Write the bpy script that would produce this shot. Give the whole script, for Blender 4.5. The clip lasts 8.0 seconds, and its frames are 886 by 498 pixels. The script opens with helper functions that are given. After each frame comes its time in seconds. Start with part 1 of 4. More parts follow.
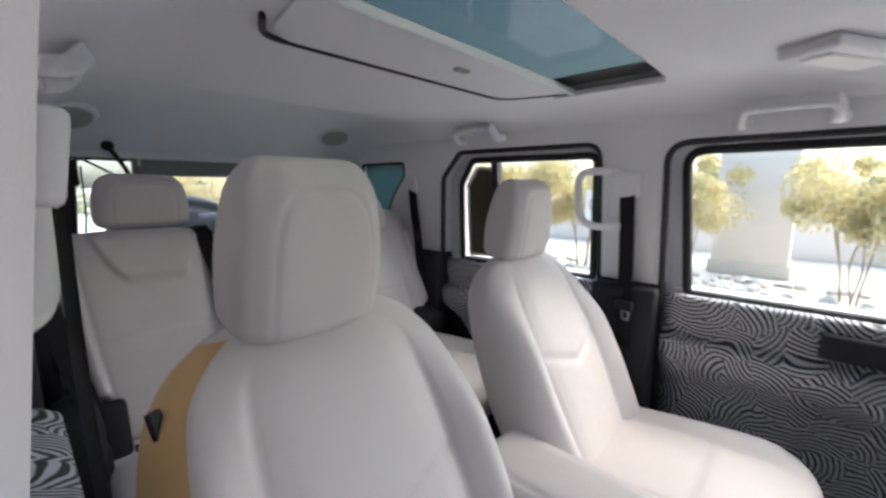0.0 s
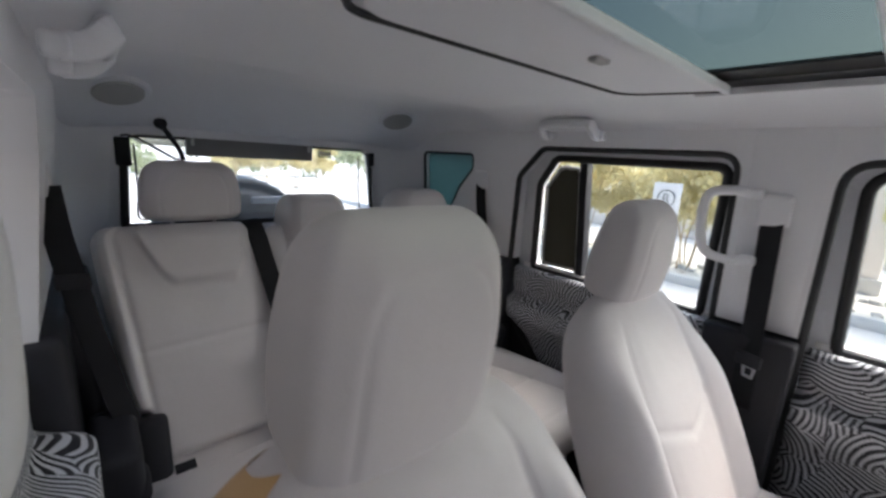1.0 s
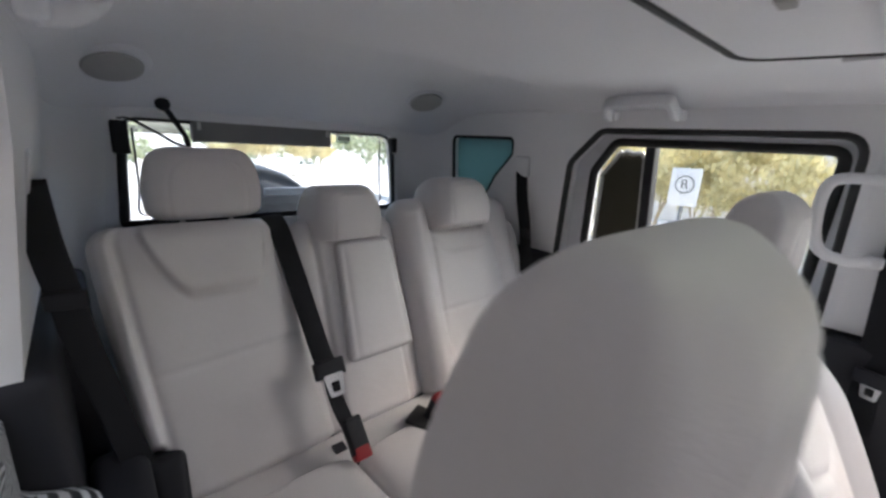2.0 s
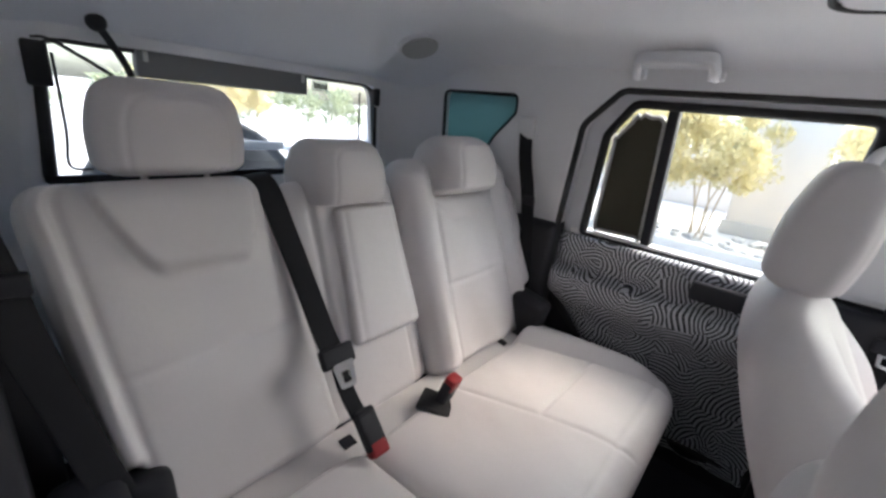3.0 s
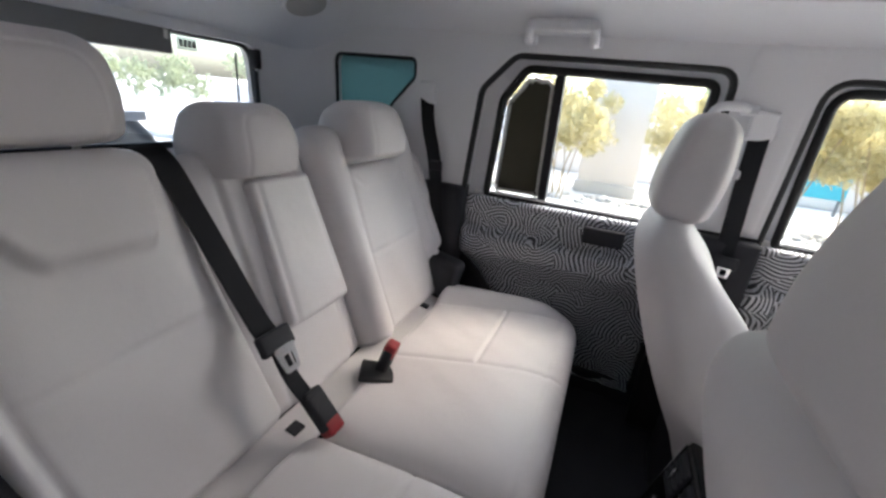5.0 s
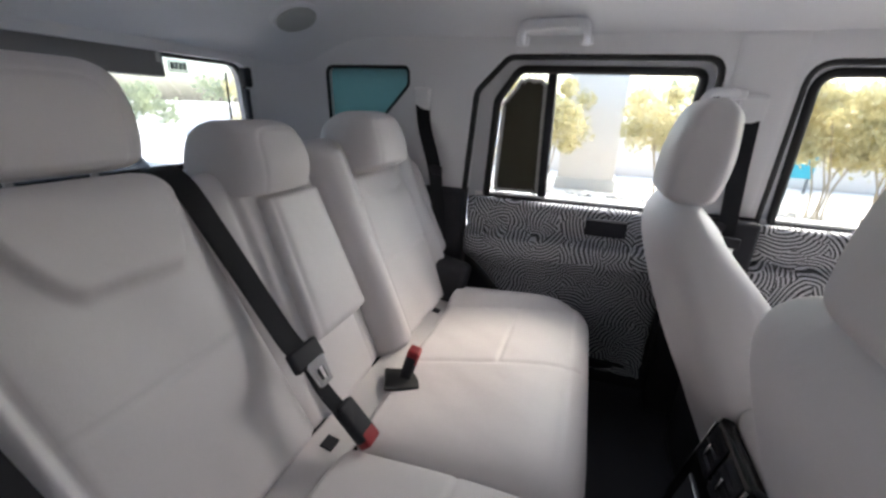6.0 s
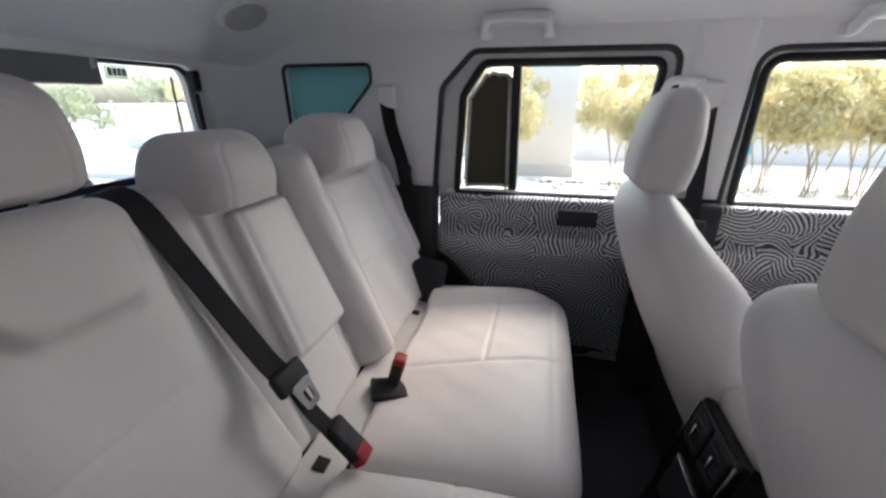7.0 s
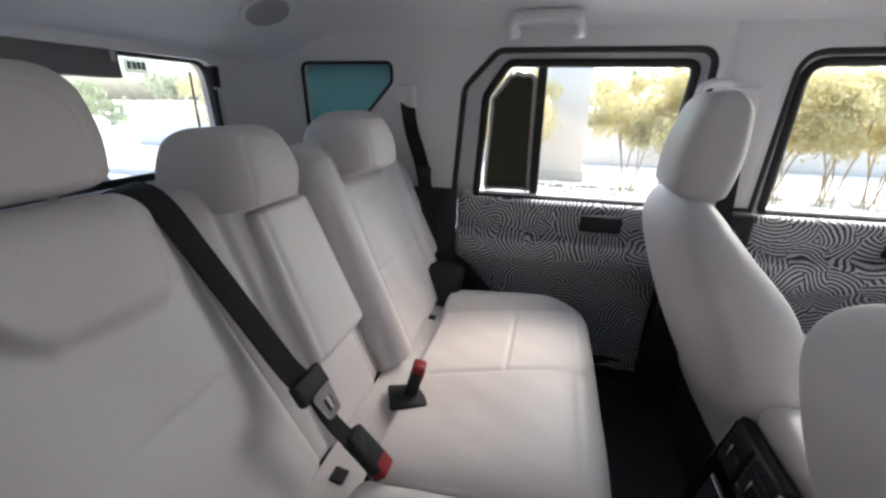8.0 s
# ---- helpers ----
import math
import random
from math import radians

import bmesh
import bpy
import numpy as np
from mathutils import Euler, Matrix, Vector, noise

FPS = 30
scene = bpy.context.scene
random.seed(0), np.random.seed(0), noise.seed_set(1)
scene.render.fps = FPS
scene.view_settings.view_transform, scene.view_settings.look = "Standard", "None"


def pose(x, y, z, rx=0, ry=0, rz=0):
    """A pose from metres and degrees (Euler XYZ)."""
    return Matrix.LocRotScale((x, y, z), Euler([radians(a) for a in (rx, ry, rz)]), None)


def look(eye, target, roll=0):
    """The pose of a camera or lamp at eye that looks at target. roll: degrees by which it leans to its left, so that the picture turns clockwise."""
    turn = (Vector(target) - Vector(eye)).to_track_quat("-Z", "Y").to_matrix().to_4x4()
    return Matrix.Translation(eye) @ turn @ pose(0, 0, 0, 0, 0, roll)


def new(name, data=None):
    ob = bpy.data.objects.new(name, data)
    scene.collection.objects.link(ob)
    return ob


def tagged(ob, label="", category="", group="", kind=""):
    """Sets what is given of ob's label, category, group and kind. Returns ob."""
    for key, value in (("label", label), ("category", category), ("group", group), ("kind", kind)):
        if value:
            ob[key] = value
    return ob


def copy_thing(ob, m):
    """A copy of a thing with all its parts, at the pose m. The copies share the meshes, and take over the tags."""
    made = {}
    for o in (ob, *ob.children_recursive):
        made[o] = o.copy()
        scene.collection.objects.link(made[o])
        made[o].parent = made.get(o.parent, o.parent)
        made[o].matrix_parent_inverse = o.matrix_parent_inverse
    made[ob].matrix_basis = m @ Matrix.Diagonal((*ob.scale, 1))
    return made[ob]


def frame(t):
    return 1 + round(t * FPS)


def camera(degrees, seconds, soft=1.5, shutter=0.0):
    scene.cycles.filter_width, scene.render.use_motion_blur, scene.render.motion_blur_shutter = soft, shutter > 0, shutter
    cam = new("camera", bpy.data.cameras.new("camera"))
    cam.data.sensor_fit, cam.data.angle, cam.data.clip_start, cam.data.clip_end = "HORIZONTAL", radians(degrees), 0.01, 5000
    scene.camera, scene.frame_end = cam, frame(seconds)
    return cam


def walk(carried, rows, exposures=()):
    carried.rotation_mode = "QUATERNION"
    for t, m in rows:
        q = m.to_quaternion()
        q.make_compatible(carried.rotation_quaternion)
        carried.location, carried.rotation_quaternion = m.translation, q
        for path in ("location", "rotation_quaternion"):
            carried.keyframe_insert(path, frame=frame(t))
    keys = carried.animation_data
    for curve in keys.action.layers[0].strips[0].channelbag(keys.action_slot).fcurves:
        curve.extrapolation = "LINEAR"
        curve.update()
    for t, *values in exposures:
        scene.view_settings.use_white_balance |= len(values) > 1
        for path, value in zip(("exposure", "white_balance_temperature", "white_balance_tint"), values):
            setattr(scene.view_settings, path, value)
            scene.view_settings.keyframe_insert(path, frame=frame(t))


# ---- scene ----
cam = camera(95.4, 8.0, 2.7, 0.5)
PATH = [
    (0, (-0.591, 0.06, 1.593), (0.866, 1.397, 1.293), 0.2),
    (0.5, (-0.551, 0.157, 1.66), (0.799, 1.585, 1.286), 2.5),
    (1, (-0.518, 0.289, 1.675), (0.786, 1.744, 1.246), 3.4),
    (1.5, (-0.508, 0.41, 1.672), (0.798, 1.857, 1.223), 2.6),
    (1.7, (-0.509, 0.449, 1.668), (0.781, 1.907, 1.207), 2.6),
    (2.8, (-0.544, 0.697, 1.639), (0.897, 1.943, 1.031), 5.4),
    (3, (-0.553, 0.733, 1.626), (0.918, 1.93, 0.989), 5.9),
    (3.5, (-0.589, 0.781, 1.614), (0.906, 1.911, 0.914), 6.2),
    (4, (-0.601, 0.788, 1.605), (0.943, 1.792, 0.827), 6.8),
    (4.5, (-0.603, 0.814, 1.606), (1.085, 1.615, 0.891), 7.3),
    (4.7, (-0.607, 0.818, 1.601), (1.118, 1.545, 0.896), 7.0),
    (5.8, (-0.666, 0.866, 1.579), (1.117, 1.483, 0.916), 3.5),
    (6, (-0.66, 0.889, 1.579), (1.127, 1.499, 0.92), 2.0),
    (6.5, (-0.642, 0.915, 1.596), (1.168, 1.404, 0.901), -0.4),
    (7, (-0.642, 0.929, 1.595), (1.181, 1.373, 0.903), -0.3),
    (7.5, (-0.628, 0.961, 1.595), (1.203, 1.412, 0.929), 0.5),
    (8, (-0.62, 0.979, 1.589), (1.199, 1.45, 0.905), 0.7),
]
walk(cam, [(t, look(eye, target, roll)) for t, eye, target, roll in PATH],
     [(0, 2.36), (0.5, 2.28), (1, 2.2), (1.5, 2.28), (1.7, 2.32), (2.8, 2.73), (3.5, 2.82), (6, 2.72), (8, 2.70)])

# ---- world, sun ----
world = bpy.data.worlds.new("world")
scene.world = world
world.use_nodes = True
wn = world.node_tree.nodes
sky = wn.new("ShaderNodeTexSky")
sky.sky_type, sky.sun_disc = "NISHITA", False
sky.sun_elevation, sky.sun_rotation = radians(46), radians(124)
sky.air_density, sky.dust_density, sky.ozone_density = 1.0, 3.5, 1.0
wn["Background"].inputs["Strength"].default_value = 0.15
world.node_tree.links.new(sky.outputs["Color"], wn["Background"].inputs["Color"])
sun = new("sun", bpy.data.lights.new("sun", "SUN"))
sun.data.energy, sun.data.angle, sun.data.color = 1.0, radians(95), (1.0, 0.985, 0.975)
sun.matrix_world = look((4.9, -2.6, 6.9), (0.07, 0.6, 0.9))


CX = 0.07            # the car's middle line
FLOOR = 0.56


# ---- materials ----
def node_mat(name):
    m = bpy.data.materials.new(name)
    m.use_nodes = True
    n, l = m.node_tree.nodes, m.node_tree.links
    return m, n, l, n["Principled BSDF"]


def mat(name, color, rough=0.6, metal=0.0, var=0.06, scale=6.0, grain=300.0, bump=0.1, sheen=0.0):
    """Paint, plastic or cloth: broad stains and a fine grain in colour, roughness and relief."""
    m, n, l, b = node_mat(name)
    tc = n.new("ShaderNodeTexCoord")
    big, fine = n.new("ShaderNodeTexNoise"), n.new("ShaderNodeTexNoise")
    big.inputs["Scale"].default_value, big.inputs["Detail"].default_value = scale, 5
    fine.inputs["Scale"].default_value, fine.inputs["Detail"].default_value = grain, 2
    for t in (big, fine):
        l.new(tc.outputs["Object"], t.inputs["Vector"])
    mix = n.new("ShaderNodeMix")
    mix.data_type = "RGBA"
    mix.inputs["A"].default_value = (*[c * (1 - var) for c in color], 1)
    mix.inputs["B"].default_value = (*[min(1, c * (1 + var)) for c in color], 1)
    add = n.new("ShaderNodeMath")
    add.operation = "MULTIPLY_ADD"
    add.inputs[1].default_value = 0.4
    l.new(fine.outputs["Fac"], add.inputs[0])
    sub = n.new("ShaderNodeMath")
    sub.operation = "MULTIPLY"
    sub.inputs[1].default_value = 0.7
    l.new(big.outputs["Fac"], sub.inputs[0])
    l.new(sub.outputs[0], add.inputs[2])
    l.new(add.outputs[0], mix.inputs["Factor"])
    l.new(mix.outputs["Result"], b.inputs["Base Color"])
    mr = n.new("ShaderNodeMapRange")
    mr.inputs["To Min"].default_value, mr.inputs["To Max"].default_value = max(0.02, rough - 0.08), min(1, rough + 0.08)
    l.new(big.outputs["Fac"], mr.inputs["Value"])
    l.new(mr.outputs["Result"], b.inputs["Roughness"])
    b.inputs["Metallic"].default_value = metal
    b.inputs["Sheen Weight"].default_value = sheen
    bp = n.new("ShaderNodeBump")
    bp.inputs["Strength"].default_value, bp.inputs["Distance"].default_value = bump, 0.002
    l.new(fine.outputs["Fac"], bp.inputs["Height"])
    l.new(bp.outputs["Normal"], b.inputs["Normal"])
    return m


def dull(m, level):
    m.node_tree.nodes["Principled BSDF"].inputs["Specular IOR Level"].default_value = level


def leather_mat(name, color):
    """Soft artificial leather: pebble grain, broad creases."""
    m = mat(name, color, 0.5, 0, 0.05, 5.0, 420.0, 0.12)
    n, l = m.node_tree.nodes, m.node_tree.links
    b = n["Principled BSDF"]
    old = b.inputs["Normal"].links[0].from_node
    w = n.new("ShaderNodeTexNoise")
    w.inputs["Scale"].default_value, w.inputs["Detail"].default_value = 14.0, 3.0
    l.new(n["Texture Coordinate"].outputs["Object"], w.inputs["Vector"])
    b2 = n.new("ShaderNodeBump")
    b2.inputs["Strength"].default_value, b2.inputs["Distance"].default_value = 0.25, 0.008
    l.new(w.outputs["Fac"], b2.inputs["Height"])
    l.new(old.outputs["Normal"], b2.inputs["Normal"])
    l.new(b2.outputs["Normal"], b.inputs["Normal"])
    return m


def swirl_mat(name):
    """Cloth printed with dark and pale stripes that run a new way in each patch."""
    m, n, l, b = node_mat(name)
    tc = n.new("ShaderNodeTexCoord")
    warp = n.new("ShaderNodeTexNoise")
    warp.inputs["Scale"].default_value, warp.inputs["Detail"].default_value = 9.0, 1.0
    l.new(tc.outputs["Object"], warp.inputs["Vector"])
    vm = n.new("ShaderNodeVectorMath")
    vm.operation = "MULTIPLY_ADD"
    vm.inputs[1].default_value = (0.04, 0.04, 0.04)
    l.new(warp.outputs["Color"], vm.inputs[0])
    l.new(tc.outputs["Object"], vm.inputs[2])
    flat = n.new("ShaderNodeVectorMath")
    flat.operation = "MULTIPLY"
    flat.inputs[1].default_value = (0.0, 1.0, 1.0)
    l.new(vm.outputs[0], flat.inputs[0])
    vor = n.new("ShaderNodeTexVoronoi")
    vor.inputs["Scale"].default_value = 13.0
    l.new(flat.outputs[0], vor.inputs["Vector"])

    def vec(kind, a, c):
        q = n.new("ShaderNodeVectorMath")
        q.operation = kind
        for k, v in enumerate((a, c)):
            if isinstance(v, tuple):
                q.inputs[k].default_value = v
            else:
                l.new(v, q.inputs[k])
        return q
    # arcs round a far centre of its own for each patch
    def op(kind, a, c=0.0):
        q = n.new("ShaderNodeMath")
        q.operation = kind
        l.new(a, q.inputs[0])
        q.inputs[1].default_value = c
        return q.outputs[0]
    tint, at = n.new("ShaderNodeSeparateColor"), n.new("ShaderNodeCombineXYZ")
    l.new(vor.outputs["Color"], tint.inputs[0])
    ang = op("MULTIPLY", tint.outputs["Red"], 6.2832)
    l.new(op("MULTIPLY", op("COSINE", ang), 0.085), at.inputs["Y"])
    l.new(op("MULTIPLY", op("SINE", ang), 0.085), at.inputs["Z"])
    off = at.outputs[0]
    arm = vec("ADD", vec("SUBTRACT", flat.outputs[0], vor.outputs["Position"]).outputs[0], off).outputs[0]
    arm = vec("MULTIPLY", arm, (0.0, 1.0, 1.0)).outputs[0]
    wave = op("SINE", op("MULTIPLY", vec("LENGTH", arm, (0.0, 0.0, 0.0)).outputs["Value"], 6.2832 / 0.0118))
    ramp = n.new("ShaderNodeMapRange")
    ramp.inputs["From Min"].default_value, ramp.inputs["From Max"].default_value = -0.3, 0.25
    l.new(wave, ramp.inputs["Value"])
    mix = n.new("ShaderNodeMix")
    mix.data_type = "RGBA"
    mix.inputs["A"].default_value, mix.inputs["B"].default_value = (0.54, 0.55, 0.585, 1), (0.020, 0.021, 0.027, 1)
    l.new(ramp.outputs["Result"], mix.inputs["Factor"])
    l.new(mix.outputs["Result"], b.inputs["Base Color"])
    b.inputs["Roughness"].default_value = 0.5
    weave = n.new("ShaderNodeTexNoise")
    weave.inputs["Scale"].default_value = 500.0
    l.new(tc.outputs["Object"], weave.inputs["Vector"])
    bp = n.new("ShaderNodeBump")
    bp.inputs["Strength"].default_value, bp.inputs["Distance"].default_value = 0.2, 0.001
    l.new(weave.outputs["Fac"], bp.inputs["Height"])
    l.new(bp.outputs["Normal"], b.inputs["Normal"])
    return m


def glass_mat(name, color, clear=0.9, rough=0.02, shine=0.05):
    m, n, l, b = node_mat(name)
    tr, gl, mx = n.new("ShaderNodeBsdfTransparent"), n.new("ShaderNodeBsdfGlossy"), n.new("ShaderNodeMixShader")
    tr.inputs["Color"].default_value = (*[c * clear for c in color], 1)
    gl.inputs["Roughness"].default_value = rough
    mx.inputs[0].default_value = shine
    l.new(tr.outputs[0], mx.inputs[1])
    l.new(gl.outputs[0], mx.inputs[2])
    l.new(mx.outputs[0], n["Material Output"].inputs["Surface"])
    return m


LEATHER = leather_mat("cream_leather", (0.605, 0.578, 0.589))
TAN = leather_mat("tan_leather", (0.56, 0.36, 0.17))
LINING = mat("roof_cloth", (0.74, 0.745, 0.775), 0.92, 0, 0.04, 3.0, 260.0, 0.25, 0.2)
TRIM = mat("pale_plastic", (0.72, 0.72, 0.74), 0.55, 0, 0.04, 4.0, 500.0, 0.12)
PAINT = mat("body_paint", (0.60, 0.61, 0.64), 0.28, 0.0, 0.03, 3.0, 200.0, 0.02)
BLACK = mat("black_plastic", (0.021, 0.021, 0.026), 0.62, 0, 0.2, 8.0, 400.0, 0.2)
RUBBER = mat("black_rubber", (0.012, 0.012, 0.014), 0.6, 0, 0.2, 20.0, 300.0, 0.1)
GLOSS = mat("piano_black", (0.006, 0.006, 0.007), 0.22, 0, 0.1, 4.0, 100.0, 0.0)
CARPET = mat("black_carpet", (0.026, 0.027, 0.033), 0.95, 0, 0.3, 10.0, 350.0, 0.8)
WEBBING = mat("belt_webbing", (0.014, 0.014, 0.017), 0.85, 0, 0.15, 20.0, 600.0, 0.4)
CHROME = mat("chrome", (0.72, 0.72, 0.72), 0.22, 1.0, 0.05, 8.0, 200.0, 0.02)
RED = mat("red_plastic", (0.25, 0.008, 0.014), 0.4, 0, 0.1, 10.0, 200.0, 0.05)
# whiter than the trim to stand for sun on the sills; also the lamp lens
SILL = mat("sunlit_sill", (0.86, 0.85, 0.84), 0.4, 0, 0.03, 4.0, 300.0, 0.05)
GREY = mat("grey_plastic", (0.20, 0.20, 0.20), 0.6, 0, 0.08, 5.0, 300.0, 0.1)
SPEAKER = mat("speaker_cloth", (0.40, 0.395, 0.39), 0.85, 0, 0.1, 8.0, 700.0, 0.6)
OLIVE = mat("shade_mesh", (0.055, 0.05, 0.032), 0.8, 0, 0.15, 8.0, 800.0, 0.5)
FOIL = mat("foil_edge", (0.55, 0.55, 0.53), 0.35, 0.6, 0.3, 60.0, 150.0, 0.8)
SWIRL = swirl_mat("striped_cloth")
GLASS = glass_mat("clear_glass", (0.97, 1.0, 0.98))
# clear glass with a little white mixed in to imitate bright haze
HAZY = glass_mat("hazy_glass", (0.97, 1.0, 1.0), 0.92)
dn, dl = HAZY.node_tree.nodes, HAZY.node_tree.links
veil, dmix = dn.new("ShaderNodeBsdfTranslucent"), dn.new("ShaderNodeMixShader")
veil.inputs["Color"].default_value = (0.82, 0.84, 0.84, 1)
dmix.inputs[0].default_value = 0.02
dl.new(dn["Mix Shader"].outputs[0], dmix.inputs[1])
dl.new(veil.outputs[0], dmix.inputs[2])
dl.new(dmix.outputs[0], dn["Material Output"].inputs["Surface"])
ROOFGLASS = glass_mat("roof_glass", (0.262, 0.292, 0.272), 0.9, 0.05, 0.04)


for m_ in (BLACK, CARPET, WEBBING):
    dull(m_, 0.25)


# ---- mesh helpers ----
def mesh_of(name, verts, faces, material, smooth=True):
    me = bpy.data.meshes.new(name)
    me.from_pydata([tuple(v) for v in verts], [], faces)
    bm = bmesh.new()
    bm.from_mesh(me)
    bmesh.ops.recalc_face_normals(bm, faces=bm.faces)
    bm.to_mesh(me)
    bm.free()
    if smooth:
        me.polygons.foreach_set("use_smooth", [True] * len(me.polygons))
    me.materials.append(material)
    return me


def obj(name, me, parent=None, label="", category="", group="", kind=""):
    ob = new(name, me)
    ob.parent = parent
    return tagged(ob, label, category, group, kind)


def part(name, data, material, parent, label=""):
    """data: a bmesh, or (verts, faces)."""
    if isinstance(data, bmesh.types.BMesh):
        me = bpy.data.meshes.new(name)
        bmesh.ops.recalc_face_normals(data, faces=data.faces)
        data.to_mesh(me)
        data.free()
        me.materials.append(material)
    else:
        me = mesh_of(name, data[0], data[1], material)
    return obj(name, me, parent, label)


def thing(name, label, category, group="", kind=""):
    return tagged(new(name), label, category, group, kind)


def box(x0, x1, y0, y1, z0, z1, bevel=0.004, seg=2):
    bm = bmesh.new()
    bmesh.ops.create_cube(bm, size=1)
    for v in bm.verts:
        v.co = Vector(((x0 + x1) / 2 + v.co.x * (x1 - x0), (y0 + y1) / 2 + v.co.y * (y1 - y0), (z0 + z1) / 2 + v.co.z * (z1 - z0)))
    if bevel:
        bmesh.ops.bevel(bm, geom=bm.edges[:], offset=bevel, segments=seg, affect="EDGES", profile=0.6)
        for f in bm.faces:
            f.smooth = True
    return bm


def turned(bm, m):
    bmesh.ops.transform(bm, matrix=m, verts=bm.verts)
    return bm


def mirror(bm):
    for v in bm.verts:
        v.co.x = 2 * CX - v.co.x
    bmesh.ops.reverse_faces(bm, faces=bm.faces)
    return bm


def tube(path, r, closed=False, seg=8, flat=None):
    """A round or flat (half-width, half-thickness, side vector) rod along a path."""
    pts = [Vector(p) for p in path]
    verts, faces, k = [], [], len(pts)
    side = None
    for i, p in enumerate(pts):
        a = pts[(i - 1) % k] if closed or i else p
        c = pts[(i + 1) % k] if closed or i < k - 1 else p
        t = (c - a).normalized()
        if flat:
            u = (flat[2] - t * flat[2].dot(t)).normalized()
        else:
            ref = side if side else (Vector((0, 0, 1)) if abs(t.z) < 0.9 else Vector((1, 0, 0)))
            u = (ref - t * ref.dot(t)).normalized()
            side = u
        w = t.cross(u)
        for j in range(seg):
            q = 2 * math.pi * j / seg
            if flat:
                cu, cw = math.cos(q), math.sin(q)
                verts.append(p + u * flat[0] * math.copysign(abs(cu) ** 0.35, cu) + w * flat[1] * math.copysign(abs(cw) ** 0.6, cw))
            else:
                verts.append(p + u * r * math.cos(q) + w * r * math.sin(q))
    for i in range(k if closed else k - 1):
        for j in range(seg):
            a, b = i * seg, ((i + 1) % k) * seg
            faces.append((a + j, a + (j + 1) % seg, b + (j + 1) % seg, b + j))
    if not closed:
        faces += [tuple(range(seg)), tuple(range((k - 1) * seg, k * seg))]
    return verts, faces


def smooth_path(pts, n=8):
    """Points of a soft curve through pts."""
    p = [Vector(q) for q in pts]
    p = [p[0] * 2 - p[1]] + p + [p[-1] * 2 - p[-2]]
    out = []
    for i in range(1, len(p) - 2):
        for k in range(n):
            t = k / n
            out.append(0.5 * (2 * p[i] + (p[i + 1] - p[i - 1]) * t + (2 * p[i - 1] - 5 * p[i] + 4 * p[i + 1] - p[i + 2]) * t * t
                              + (3 * p[i] - p[i - 1] - 3 * p[i + 1] + p[i + 2]) * t ** 3))
    return out + [p[-2]]


def rpoly(pts, radii, seg=6):
    """A polygon in 2D with rounded corners."""
    out, k = [], len(pts)
    for i in range(k):
        r = radii[i] if isinstance(radii, (list, tuple)) else radii
        p, a, c = Vector(pts[i]), Vector(pts[i - 1]), Vector(pts[(i + 1) % k])
        da, dc = (a - p).normalized(), (c - p).normalized()
        half = math.acos(max(-1, min(1, da.dot(dc)))) / 2
        cut = min(r / math.tan(half), 0.48 * (a - p).length, 0.48 * (c - p).length)
        s, e = p + da * cut, p + dc * cut
        for j in range(seg + 1):
            t = j / seg
            out.append(s * (1 - t) ** 2 + p * 2 * t * (1 - t) + e * t * t)
    return out


def sheet(outline, holes, place, thick):
    """A flat sheet with openings, laid into space by place(u, v, depth) with depth 0 and thick."""
    bm = bmesh.new()
    edges = []
    for loop in [outline, *holes]:
        vs = [bm.verts.new((p[0], p[1], 0)) for p in loop]
        edges += [bm.edges.new((vs[i], vs[(i + 1) % len(vs)])) for i in range(len(vs))]
    bmesh.ops.triangle_fill(bm, use_beauty=True, edges=edges)
    got = bmesh.ops.extrude_face_region(bm, geom=bm.faces[:])
    top = {v for v in got["geom"] if isinstance(v, bmesh.types.BMVert)}
    for v in bm.verts:
        v.co = Vector(place(v.co.x, v.co.y, thick if v in top else 0.0))
    bmesh.ops.recalc_face_normals(bm, faces=bm.faces)
    return bm


def band(loop_a, loop_b):
    """A strip between two closed 3D loops of one length."""
    k = len(loop_a)
    return [*loop_a, *loop_b], [(i, (i + 1) % k, k + (i + 1) % k, k + i) for i in range(k)]


def step(a, b, x):
    t = max(0.0, min(1.0, (x - a) / (b - a)))
    return t * t * (3 - 2 * t)


def crease(d, width=0.007, depth=0.005):
    return -depth * math.exp(-(d / width) ** 2)


